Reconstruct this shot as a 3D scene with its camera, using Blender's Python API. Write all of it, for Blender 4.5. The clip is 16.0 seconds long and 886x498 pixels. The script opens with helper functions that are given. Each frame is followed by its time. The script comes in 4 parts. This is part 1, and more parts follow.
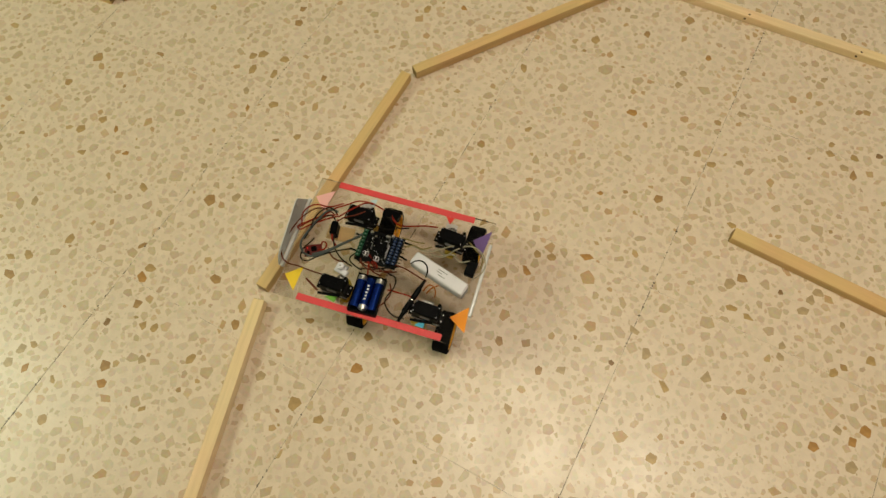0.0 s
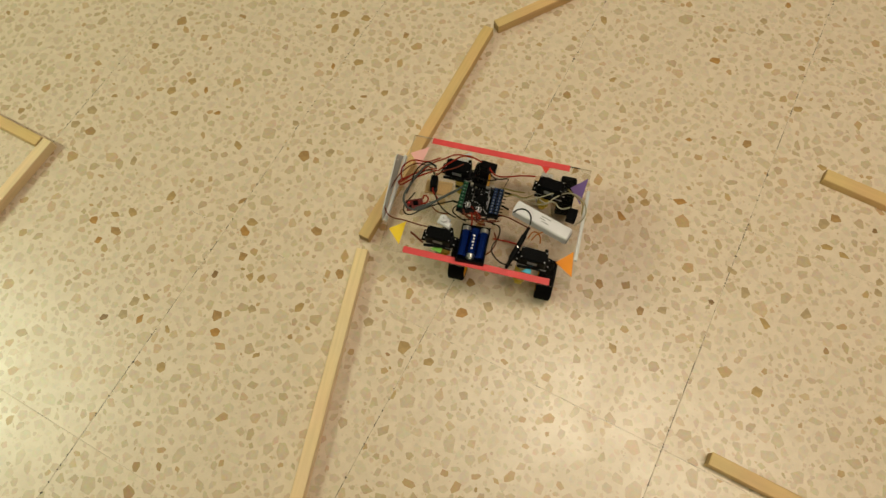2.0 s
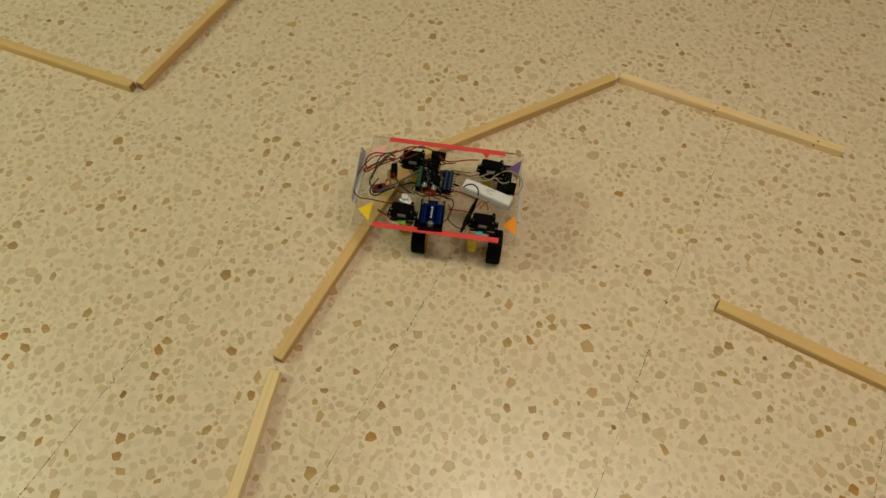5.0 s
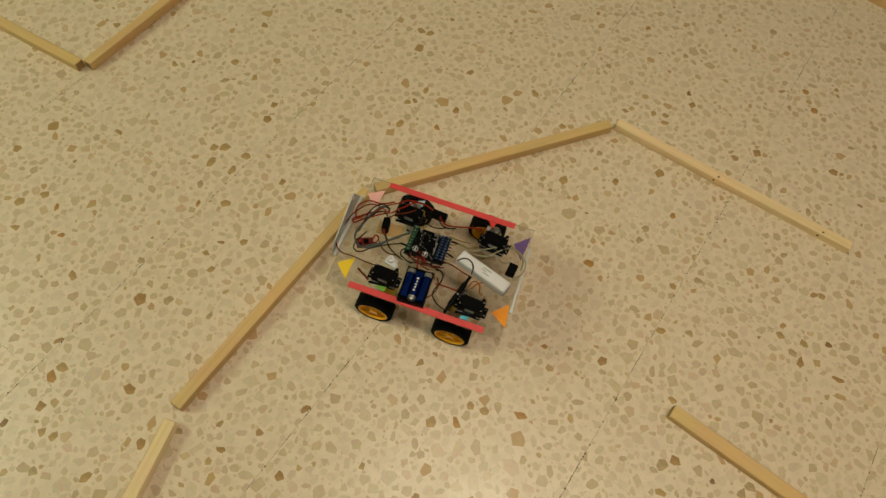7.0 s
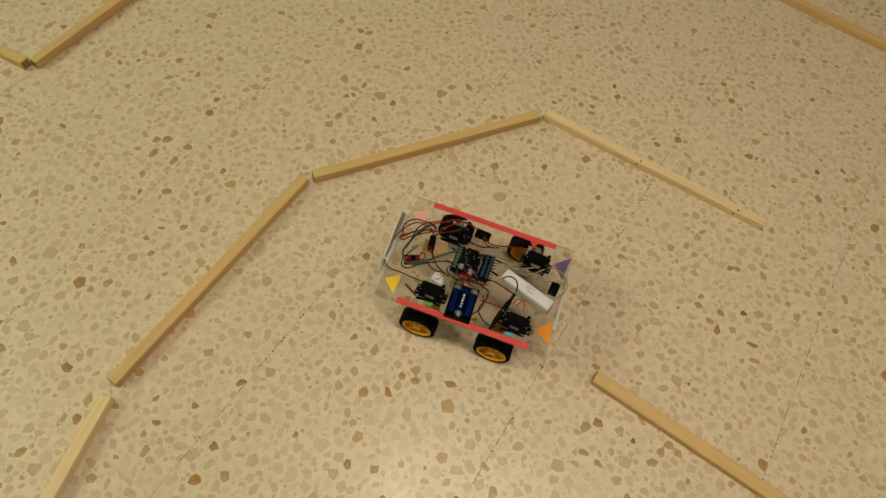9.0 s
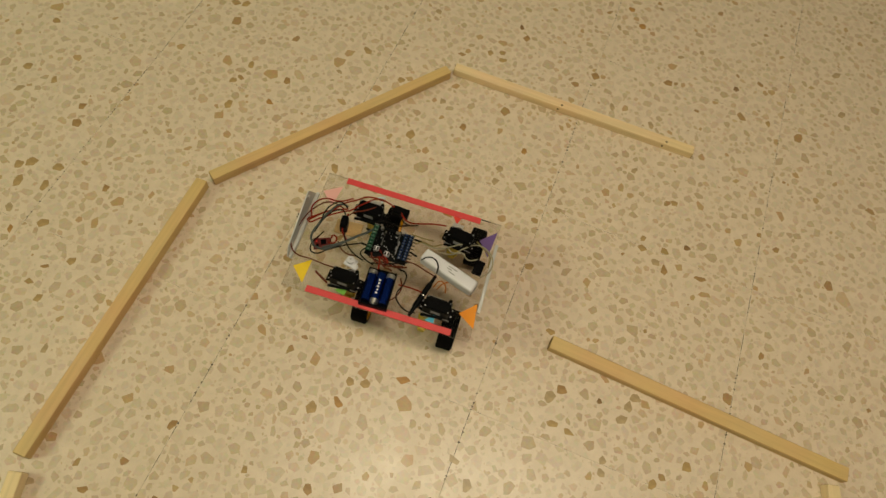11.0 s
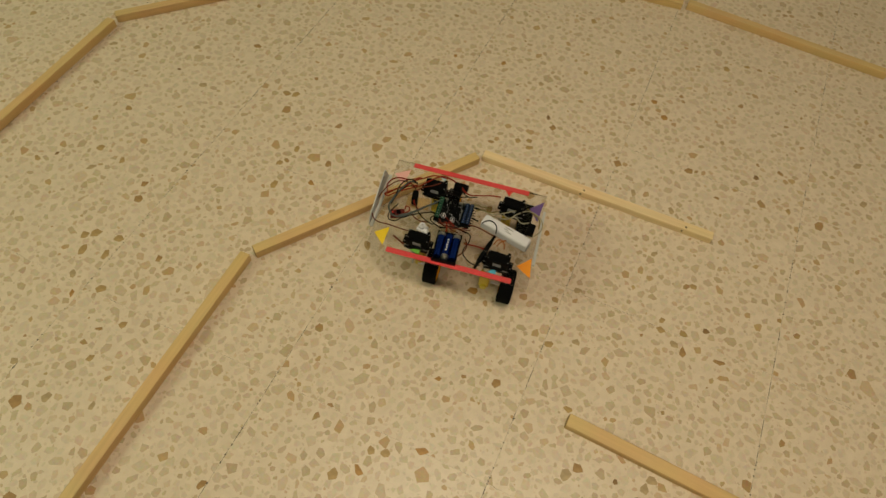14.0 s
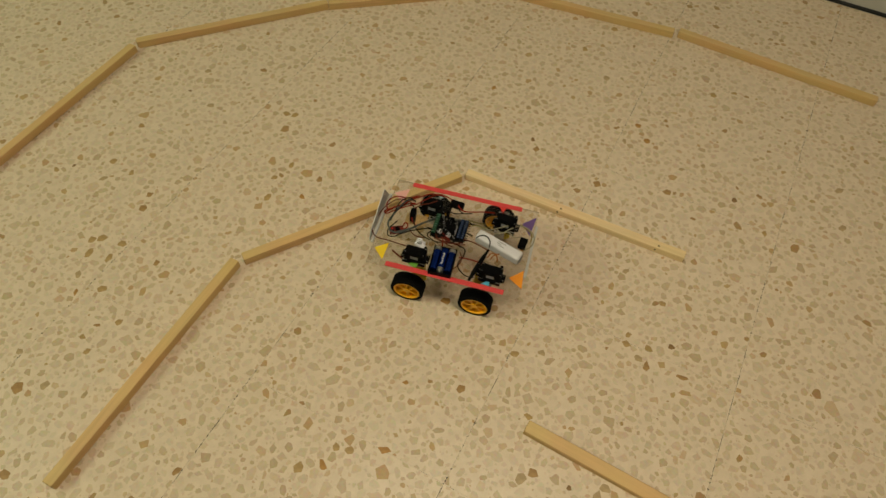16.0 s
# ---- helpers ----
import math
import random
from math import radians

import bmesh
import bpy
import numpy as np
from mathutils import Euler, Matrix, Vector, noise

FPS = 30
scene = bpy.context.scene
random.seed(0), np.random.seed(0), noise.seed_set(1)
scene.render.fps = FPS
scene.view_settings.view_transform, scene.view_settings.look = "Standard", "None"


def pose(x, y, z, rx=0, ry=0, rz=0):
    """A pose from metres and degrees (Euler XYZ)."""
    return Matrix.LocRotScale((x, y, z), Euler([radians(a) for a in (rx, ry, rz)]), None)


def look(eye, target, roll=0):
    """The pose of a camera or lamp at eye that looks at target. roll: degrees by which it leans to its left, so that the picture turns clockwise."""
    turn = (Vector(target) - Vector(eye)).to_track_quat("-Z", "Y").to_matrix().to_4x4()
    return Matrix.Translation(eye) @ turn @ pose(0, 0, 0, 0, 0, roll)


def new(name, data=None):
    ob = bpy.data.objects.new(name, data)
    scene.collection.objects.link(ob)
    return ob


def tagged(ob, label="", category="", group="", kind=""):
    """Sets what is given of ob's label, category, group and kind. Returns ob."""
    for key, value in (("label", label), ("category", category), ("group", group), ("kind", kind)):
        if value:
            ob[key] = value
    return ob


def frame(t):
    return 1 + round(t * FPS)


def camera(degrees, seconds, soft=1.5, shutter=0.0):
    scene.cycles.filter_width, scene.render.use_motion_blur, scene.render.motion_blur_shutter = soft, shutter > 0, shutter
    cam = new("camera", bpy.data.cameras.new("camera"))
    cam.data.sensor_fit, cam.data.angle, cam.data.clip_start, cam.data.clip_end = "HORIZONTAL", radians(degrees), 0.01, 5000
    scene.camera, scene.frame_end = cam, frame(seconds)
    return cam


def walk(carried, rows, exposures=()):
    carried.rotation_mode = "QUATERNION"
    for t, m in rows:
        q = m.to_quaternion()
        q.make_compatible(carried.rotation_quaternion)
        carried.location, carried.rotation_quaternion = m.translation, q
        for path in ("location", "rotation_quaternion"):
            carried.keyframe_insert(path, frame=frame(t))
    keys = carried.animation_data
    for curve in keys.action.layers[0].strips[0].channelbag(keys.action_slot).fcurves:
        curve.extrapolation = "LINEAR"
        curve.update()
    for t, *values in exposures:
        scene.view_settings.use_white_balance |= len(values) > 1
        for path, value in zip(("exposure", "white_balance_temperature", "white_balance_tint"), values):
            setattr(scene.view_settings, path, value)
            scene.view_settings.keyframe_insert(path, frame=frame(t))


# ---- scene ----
cam = camera(70.4, 16.0)
PATH = [
    (0, (0.076, 0.045, 0.994), (-0.028, 0.825, -0.845), -2.7),
    (0.5, (0.061, 0.058, 0.982), (-0.049, 0.764, -0.886), -3.1),
    (1, (0.064, 0.044, 0.987), (-0.103, 0.748, -0.877), -6.1),
    (1.5, (0.032, -0.002, 0.999), (-0.212, 0.702, -0.857), -9.1),
    (2, (-0.07, -0.034, 0.995), (-0.197, 0.7, -0.861), -6.0),
    (2.5, (-0.067, -0.038, 1.018), (-0.1, 0.826, -0.785), -1.0),
    (3, (-0.042, -0.032, 1.033), (-0.024, 0.894, -0.74), 2.0),
    (3.5, (-0.037, -0.024, 1.047), (-0.034, 0.969, -0.689), 0.9),
    (4, (-0.037, -0.014, 1.049), (-0.007, 0.99, -0.681), 3.0),
    (4.2, (-0.033, -0.01, 1.052), (-0.004, 1.004, -0.671), 3.2),
    (6.3, (0.089, 0.122, 1.049), (-0.055, 0.995, -0.745), 2.5),
    (6.5, (0.094, 0.169, 1.041), (-0.017, 1.017, -0.767), 5.4),
    (7, (0.114, 0.23, 1.035), (0.057, 1.115, -0.758), 8.6),
    (7.5, (0.173, 0.201, 1.032), (0.115, 1.094, -0.756), 10.0),
    (8, (0.201, 0.168, 1.041), (0.151, 1.094, -0.731), 8.8),
    (8.5, (0.212, 0.15, 1.046), (0.201, 1.101, -0.713), 10.7),
    (9, (0.214, 0.149, 1.048), (0.207, 1.117, -0.702), 10.3),
    (9.5, (0.239, 0.196, 1.012), (0.361, 1.035, -0.799), 14.1),
    (9.7, (0.244, 0.207, 0.994), (0.378, 1.063, -0.809), 12.9),
    (11.8, (0.193, 0.243, 0.997), (0.448, 1.079, -0.803), 16.1),
    (12, (0.192, 0.237, 1.01), (0.372, 1.116, -0.778), 15.2),
    (12.5, (0.194, 0.214, 1.031), (0.339, 1.178, -0.715), 12.9),
    (13, (0.203, 0.205, 1.038), (0.34, 1.204, -0.69), 11.0),
    (13.5, (0.216, 0.213, 1.043), (0.347, 1.231, -0.673), 10.2),
    (14, (0.236, 0.219, 1.056), (0.326, 1.26, -0.65), 7.2),
    (14.5, (0.248, 0.213, 1.064), (0.333, 1.285, -0.622), 7.0),
    (15, (0.259, 0.209, 1.068), (0.324, 1.311, -0.599), 6.3),
    (15.5, (0.294, 0.202, 1.086), (0.309, 1.28, -0.599), 3.5),
    (16, (0.36, 0.168, 1.101), (0.323, 1.273, -0.567), 2.8),
]
walk(cam, [(t, look(eye, target, roll)) for t, eye, target, roll in PATH],
     exposures=[(0, -0.15, 6400, 10), (2, -0.14, 6450, 10.5), (2.5, -0.28, 6550, 10.5), (3.5, -0.35, 6600, 9), (4.2, -0.38, 6650, 8),
                (7, -0.42, 6700, 7.5), (9.5, -0.37, 6700, 7.5), (12.5, -0.39, 6700, 7.5), (16, -0.44, 6750, 7)])





# ---- world, lamps, exposure ----
world = bpy.data.worlds.new("world")
scene.world = world
world.use_nodes = True
world.node_tree.nodes["Background"].inputs[0].default_value = (0.75, 0.85, 1.0, 1)
world.node_tree.nodes["Background"].inputs[1].default_value = 0.05

GRID = radians(-23.5)                      # the room and its tiles are turned against the camera's axes
E1 = Vector((math.cos(GRID), math.sin(GRID), 0))
E2 = Vector((-math.sin(GRID), math.cos(GRID), 0))
ROOM = Matrix.Rotation(GRID, 4, "Z")       # room space: x along E1, y along E2
X0, X1, Y0, Y1, HIGH = -6.2, 3.6, -4.0, 2.275, 2.7


def area_lamp(x, y, long, wide, watts, colour, spread):
    """An area light under the ceiling; a narrow spread dims the floor's edges."""
    data = bpy.data.lights.new("key_fill_light", "AREA")
    data.shape, data.size, data.size_y, data.energy, data.color, data.spread = "RECTANGLE", long, wide, watts, colour, radians(spread)
    ob = new("key_fill_light", data)
    ob.matrix_world = ROOM @ pose(x, y, HIGH - 0.075)
    return ob


# First lamp fits the floor highlight; second is an added fill, tinted green.
KEY_AND_FILL = [(0.50, 0.58, 1.5, 0.5, 12.1, (1.0, 0.862, 0.595), 124), (-3.3, -0.95, 1.8, 0.9, 69, (0.80, 1.0, 0.60), 175)]
for lamp in KEY_AND_FILL:
    area_lamp(*lamp)


# ---- materials ----
def material(name, rough=0.5, metal=0.0, colour=(0.5, 0.5, 0.5), spec=0.5):
    m = bpy.data.materials.new(name)
    m.use_nodes = True
    b = m.node_tree.nodes["Principled BSDF"]
    b.inputs["Base Color"].default_value = (*colour, 1)
    b.inputs["Roughness"].default_value, b.inputs["Metallic"].default_value = rough, metal
    b.inputs["Specular IOR Level"].default_value = spec
    return m, m.node_tree.nodes, m.node_tree.links, b


def ramp(nodes, stops, mode="LINEAR"):
    r = nodes.new("ShaderNodeValToRGB")
    r.color_ramp.interpolation = mode
    while len(r.color_ramp.elements) < len(stops):
        r.color_ramp.elements.new(0.5)
    for e, (p, c) in zip(r.color_ramp.elements, stops):
        e.position, e.color = p, (*c, 1)
    return r


def maths(nodes, links, op, a, b):
    n = nodes.new("ShaderNodeMath")
    n.operation = op
    for i, v in enumerate((a, b)):
        if isinstance(v, (int, float)):
            n.inputs[i].default_value = v
        else:
            links.new(v, n.inputs[i])
    return n.outputs[0]


def mixed(nodes, links, fac, a, b, blend="MIX"):
    n = nodes.new("ShaderNodeMix")
    n.data_type, n.blend_type = "RGBA", blend
    if isinstance(fac, (int, float)):
        n.inputs[0].default_value = fac
    else:
        links.new(fac, n.inputs[0])
    for i, v in ((6, a), (7, b)):
        if isinstance(v, tuple):
            n.inputs[i].default_value = (*v, 1)
        else:
            links.new(v, n.inputs[i])
    return n.outputs[2]


def noise_of(nodes, links, scale, detail=4.0, vector=None, rough=0.55):
    n = nodes.new("ShaderNodeTexNoise")
    n.inputs["Scale"].default_value, n.inputs["Detail"].default_value = scale, detail
    n.inputs["Roughness"].default_value = rough
    if vector is not None:
        links.new(vector, n.inputs["Vector"])
    return n


def bumped(nodes, links, b, height, strength, distance=0.001):
    n = nodes.new("ShaderNodeBump")
    n.inputs["Strength"].default_value, n.inputs["Distance"].default_value = strength, distance
    links.new(height, n.inputs["Height"])
    links.new(n.outputs[0], b.inputs["Normal"])


def grained(name, colour, rough=0.5, metal=0.0, vary=0.25, scale=60, bump=0.1, spec=0.5):
    """A plain material with fine grain and a broad stain in colour, gloss and relief."""
    m, N, L, b = material(name, rough, metal, colour, spec)
    co = N.new("ShaderNodeTexCoord").outputs["Object"]
    fine, broad = noise_of(N, L, scale, 5, co), noise_of(N, L, scale / 9, 2, co)
    v = maths(N, L, "MULTIPLY", fine.outputs[0], broad.outputs[0])
    r = ramp(N, [(0.1, tuple(c * (1 - vary) for c in colour)), (0.45, tuple(min(1, c * (1 + vary * 0.6)) for c in colour))])
    L.new(v, r.inputs[0])
    L.new(r.outputs[0], b.inputs["Base Color"])
    g = ramp(N, [(0.3, (rough * 0.8,) * 3), (0.7, (min(1, rough * 1.2),) * 3)])
    L.new(broad.outputs[0], g.inputs[0])
    L.new(g.outputs[0], b.inputs["Roughness"])
    bumped(N, L, b, fine.outputs[0], bump)
    return m


CHIP_TONES = [(0.0, (0.645, 0.525, 0.388)), (0.22, (0.605, 0.482, 0.340)), (0.42, (0.575, 0.450, 0.304)), (0.58, (0.625, 0.478, 0.334)),
              (0.70, (0.545, 0.418, 0.272)), (0.84, (0.575, 0.412, 0.258)), (0.90, (0.495, 0.364, 0.222)), (0.958, (0.490, 0.315, 0.150)),
              (0.990, (0.385, 0.232, 0.095))]






def terrazzo(name, sizes):
    """Polished terrazzo: cream binder with angular chips of the given sizes (scale, share, gap, shift)."""
    m, N, L, b = material(name, 0.3, spec=0.55)
    co = N.new("ShaderNodeTexCoord").outputs["Object"]
    info = N.new("ShaderNodeObjectInfo")
    shift = N.new("ShaderNodeVectorMath")
    shift.operation = "MULTIPLY_ADD"
    comb = N.new("ShaderNodeCombineXYZ")
    L.new(info.outputs["Random"], comb.inputs[0])
    L.new(maths(N, L, "MULTIPLY", info.outputs["Random"], 7.3), comb.inputs[1])
    L.new(maths(N, L, "MULTIPLY", info.outputs["Random"], 3.1), comb.inputs[2])
    L.new(comb.outputs[0], shift.inputs[0])
    shift.inputs[1].default_value = (40, 40, 40)
    L.new(co, shift.inputs[2])
    warp = noise_of(N, L, 55, 2, shift.outputs[0])
    bend = N.new("ShaderNodeVectorMath")
    bend.operation = "MULTIPLY_ADD"
    L.new(warp.outputs["Color"], bend.inputs[0])
    bend.inputs[1].default_value = (0.0035, 0.0035, 0.0035)
    L.new(shift.outputs[0], bend.inputs[2])
    stain = noise_of(N, L, 48, 6, shift.outputs[0], 0.7)
    speck = noise_of(N, L, 420, 3, shift.outputs[0])
    cream = ramp(N, [(0.35, (0.665, 0.545, 0.412)), (0.65, (0.735, 0.608, 0.470))])
    L.new(stain.outputs[0], cream.inputs[0])
    base = mixed(N, L, 0.12, cream.outputs[0], speck.outputs["Color"], "OVERLAY")
    for scale, kept, gap, seed in sizes:
        at = N.new("ShaderNodeVectorMath")
        at.operation = "ADD"
        L.new(bend.outputs[0], at.inputs[0])
        at.inputs[1].default_value = (seed, seed * 0.7, 0.0)
        cells, edge = N.new("ShaderNodeTexVoronoi"), N.new("ShaderNodeTexVoronoi")
        edge.feature = "DISTANCE_TO_EDGE"
        for v in (cells, edge):
            v.voronoi_dimensions = "2D"
            v.inputs["Scale"].default_value, v.inputs["Randomness"].default_value = scale, 0.85
            L.new(at.outputs[0], v.inputs["Vector"])
        parts = N.new("ShaderNodeSeparateColor")
        L.new(cells.outputs["Color"], parts.inputs[0])
        there = maths(N, L, "LESS_THAN", parts.outputs[0], kept)
        margin = maths(N, L, "MULTIPLY_ADD", parts.outputs[2], 0.13)
        margin.node.inputs[2].default_value = gap
        soft = N.new("ShaderNodeMapRange")
        L.new(edge.outputs["Distance"], soft.inputs[0])
        L.new(margin, soft.inputs[1])
        L.new(maths(N, L, "ADD", margin, 0.085), soft.inputs[2])
        tone = ramp(N, CHIP_TONES, "CONSTANT")
        L.new(parts.outputs[1], tone.inputs[0])
        inner = mixed(N, L, 0.3, mixed(N, L, 0.5, tone.outputs[0], stain.outputs["Color"], "SOFT_LIGHT"), speck.outputs["Color"], "OVERLAY")
        strength = maths(N, L, "MULTIPLY", maths(N, L, "MULTIPLY", there, soft.outputs[0]), 0.68)
        base = mixed(N, L, strength, base, inner)
    L.new(base, b.inputs["Base Color"])
    gloss = ramp(N, [(0.35, (0.28,) * 3), (0.7, (0.46,) * 3)])
    L.new(noise_of(N, L, 18, 4, shift.outputs[0]).outputs[0], gloss.inputs[0])
    L.new(gloss.outputs[0], b.inputs["Roughness"])
    bumped(N, L, b, noise_of(N, L, 25, 3, shift.outputs[0]).outputs[0], 0.05, 0.001)
    return m


def chip_stone():
    """Polished marble chips, each of one tone with a faint cloud in it."""
    m, N, L, b = material("chip_stone", 0.3, spec=0.55)
    co = N.new("ShaderNodeTexCoord").outputs["Object"]
    tone = ramp(N, CHIP_TONES, "CONSTANT")
    L.new(N.new("ShaderNodeNewGeometry").outputs["Random Per Island"], tone.inputs[0])
    cloud = noise_of(N, L, 130, 5, co, 0.65)
    L.new(mixed(N, L, 0.55, tone.outputs[0], cloud.outputs["Color"], "SOFT_LIGHT"), b.inputs["Base Color"])
    gloss = ramp(N, [(0.35, (0.28,) * 3), (0.7, (0.46,) * 3)])
    L.new(noise_of(N, L, 18, 4, co).outputs[0], gloss.inputs[0])
    L.new(gloss.outputs[0], b.inputs["Roughness"])
    return m


def grout():
    m, N, L, b = material("grout", 0.8)
    co = N.new("ShaderNodeTexCoord").outputs["Object"]
    r = ramp(N, [(0.43, (0.06, 0.045, 0.03)), (0.50, (0.52, 0.42, 0.30))])
    L.new(noise_of(N, L, 26, 6, co, 0.7).outputs[0], r.inputs[0])
    L.new(r.outputs[0], b.inputs["Base Color"])
    return m


def pine(name, colour, rough=0.55):
    m, N, L, b = material(name, rough)
    co = N.new("ShaderNodeTexCoord").outputs["Object"]
    info = N.new("ShaderNodeObjectInfo")
    mp = N.new("ShaderNodeMapping")
    mp.inputs["Scale"].default_value = (3, 60, 60)
    L.new(co, mp.inputs["Vector"])
    comb = N.new("ShaderNodeCombineXYZ")
    L.new(maths(N, L, "MULTIPLY", info.outputs["Random"], 20.0), comb.inputs[0])
    L.new(maths(N, L, "MULTIPLY", info.outputs["Random"], 9.0), comb.inputs[1])
    L.new(comb.outputs[0], mp.inputs["Location"])
    grain = noise_of(N, L, 2.2, 6, mp.outputs[0], 0.6)
    broad = noise_of(N, L, 7, 2, co)
    r = ramp(N, [(0.3, tuple(c * 0.91 for c in colour)), (0.5, colour), (0.75, tuple(min(1, c * 1.09) for c in colour))])
    L.new(grain.outputs[0], r.inputs[0])
    out = mixed(N, L, 0.25, r.outputs[0], broad.outputs["Color"], "SOFT_LIGHT")
    L.new(out, b.inputs["Base Color"])
    bumped(N, L, b, grain.outputs[0], 0.15, 0.0005)
    return m


TERRAZZO = terrazzo("terrazzo", ((150, 0.16, 0.12, 0.0), (88, 0.36, 0.075, 3.7), (58, 0.54, 0.06, 9.1)))
BINDER = terrazzo("terrazzo_binder", ((210, 0.10, 0.10, 0.0), (150, 0.10, 0.10, 3.7)))
CHIP_STONE, GROUT = chip_stone(), grout()
PINE, PALE_PINE = pine("pine", (0.64, 0.43, 0.19)), pine("pale_pine", (0.80, 0.61, 0.36), 0.30)
HONEY_PINE = pine("honey_pine", (0.80, 0.60, 0.35), 0.36)
END_GRAIN = grained("end_grain", (0.36, 0.22, 0.085), 0.75, vary=0.3, scale=150)
KNOT = grained("knot", (0.09, 0.045, 0.02), 0.6)
# Unseen walls and ceiling, toned down to cut their bounce light.
PLASTER = grained("plaster", (0.42, 0.40, 0.35), 0.85, vary=0.06, scale=40)
CEILING = grained("ceiling_board", (0.33, 0.31, 0.27), 0.9, vary=0.06, scale=30)
DULL_METAL = grained("dull_metal", (0.55, 0.55, 0.55), 0.5, 0.5, vary=0.15, scale=90)
GREY_PAINT = grained("grey_paint", (0.52, 0.51, 0.47), 0.5, vary=0.05, scale=30)
RUBBER = grained("rubber", (0.004, 0.004, 0.0045), 0.8, vary=0.3, scale=200, spec=0.06)
DARK_DIRT = grained("dark_dirt", (0.075, 0.055, 0.038), 0.9, vary=0.4, scale=200)
BLACK_STRIP = grained("black_strip", (0.012, 0.012, 0.012), 0.8)
RED_TAPE = grained("red_tape", (0.70, 0.055, 0.06), 0.5, vary=0.12, scale=90)
YELLOW_RIM = grained("yellow_rim", (0.85, 0.43, 0.01), 0.4, vary=0.12, scale=120)
YELLOW_BOX = grained("yellow_plastic", (0.68, 0.52, 0.05), 0.45, vary=0.12, scale=120)
BLACK = grained("black_plastic", (0.0035, 0.0035, 0.004), 0.38, vary=0.3, scale=150, spec=0.04)
WHITE = grained("white_plastic", (0.68, 0.66, 0.71), 0.4, vary=0.05, scale=60)
SCREW = grained("screw_steel", (0.42, 0.42, 0.42), 0.4, 0.9, vary=0.15, scale=120)
GREY_INK = grained("grey_ink", (0.30, 0.30, 0.31), 0.6)
STEEL = grained("steel", (0.62, 0.61, 0.60), 0.3, 1.0, vary=0.12, scale=120)
ALUMINIUM = grained("aluminium", (0.62, 0.62, 0.62), 0.55, 0.6, vary=0.1, scale=90)
BLUE_FOIL = grained("blue_foil", (0.007, 0.034, 0.26), 0.2, 0.85, vary=0.15, scale=100)
BLUE_TERM = grained("blue_terminal", (0.008, 0.034, 0.12), 0.4, vary=0.1)
GREEN_TERM = grained("green_terminal", (0.008, 0.080, 0.038), 0.4, vary=0.1)
BOARD = grained("black_board", (0.004, 0.005, 0.005), 0.4, vary=0.3, scale=180, spec=0.06)
RED_BOARD = grained("red_board", (0.13, 0.008, 0.007), 0.35, vary=0.2, scale=180)
CARD = {"yellow": (0.85, 0.58, 0.02), "orange": (0.85, 0.29, 0.015), "purple": (0.14, 0.072, 0.26), "pink": (0.80, 0.42, 0.40),
        "green": (0.16, 0.42, 0.05), "cyan": (0.08, 0.42, 0.62), "red": (0.70, 0.04, 0.03), "pale_blue": (0.42, 0.56, 0.62)}
CARD = {k: grained(k + "_card", c, 0.75, vary=0.08, scale=80) for k, c in CARD.items()}
SHEATH = {"red": (0.25, 0.017, 0.008), "black": (0.006, 0.004, 0.004), "grey": (0.075, 0.085, 0.085), "pale": (0.34, 0.31, 0.22),
          "olive": (0.24, 0.19, 0.07), "brown": (0.13, 0.028, 0.014), "orange": (0.38, 0.13, 0.03)}
SHEATH = {k: grained(k + "_sheath", c, 0.6, vary=0.15, scale=120, spec=0.12) for k, c in SHEATH.items()}


def acrylic():
    m, N, L, b = material("acrylic", 0.04, 0, (0.95, 0.93, 0.90))
    out = N["Material Output"]
    clear, gloss, mix, fres = N.new("ShaderNodeBsdfTransparent"), N.new("ShaderNodeBsdfGlossy"), N.new("ShaderNodeMixShader"), N.new("ShaderNodeFresnel")
    clear.inputs[0].default_value = (0.94, 0.935, 0.93, 1)
    gloss.inputs["Roughness"].default_value = 0.09
    fres.inputs[0].default_value = 1.33
    L.new(fres.outputs[0], mix.inputs[0])
    L.new(clear.outputs[0], mix.inputs[1])
    L.new(gloss.outputs[0], mix.inputs[2])
    L.new(mix.outputs[0], out.inputs[0])
    return m


ACRYLIC = acrylic()


def glowing(name, colour, strength):
    m, N, L, b = material(name, 0.5, 0, colour)
    b.inputs["Emission Color"].default_value, b.inputs["Emission Strength"].default_value = (*colour, 1), strength
    return m


DIFFUSER = glowing("diffuser", (1.0, 0.9, 0.74), 9.0)
RED_LED = glowing("red_led", (1.0, 0.03, 0.02), 0.3)


# ---- shaping ----
def box(bm, centre, size, bevel=0.0, turn=None, segments=1):
    m = Matrix.Translation(centre) @ (turn or Matrix.Identity(4)) @ Matrix.Diagonal((*size, 1))
    made = bmesh.ops.create_cube(bm, size=1, matrix=m)["verts"]
    if bevel:
        edges = {e for v in made for e in v.link_edges}
        bmesh.ops.bevel(bm, geom=list(edges), offset=bevel, segments=segments, profile=0.6, affect="EDGES")


def tube(bm, a, b, r, n=16, r2=None):
    a, b = Vector(a), Vector(b)
    m = Matrix.Translation((a + b) / 2) @ (b - a).to_track_quat("Z", "Y").to_matrix().to_4x4()
    bmesh.ops.create_cone(bm, cap_ends=True, segments=n, radius1=r, radius2=r if r2 is None else r2, depth=(b - a).length, matrix=m)


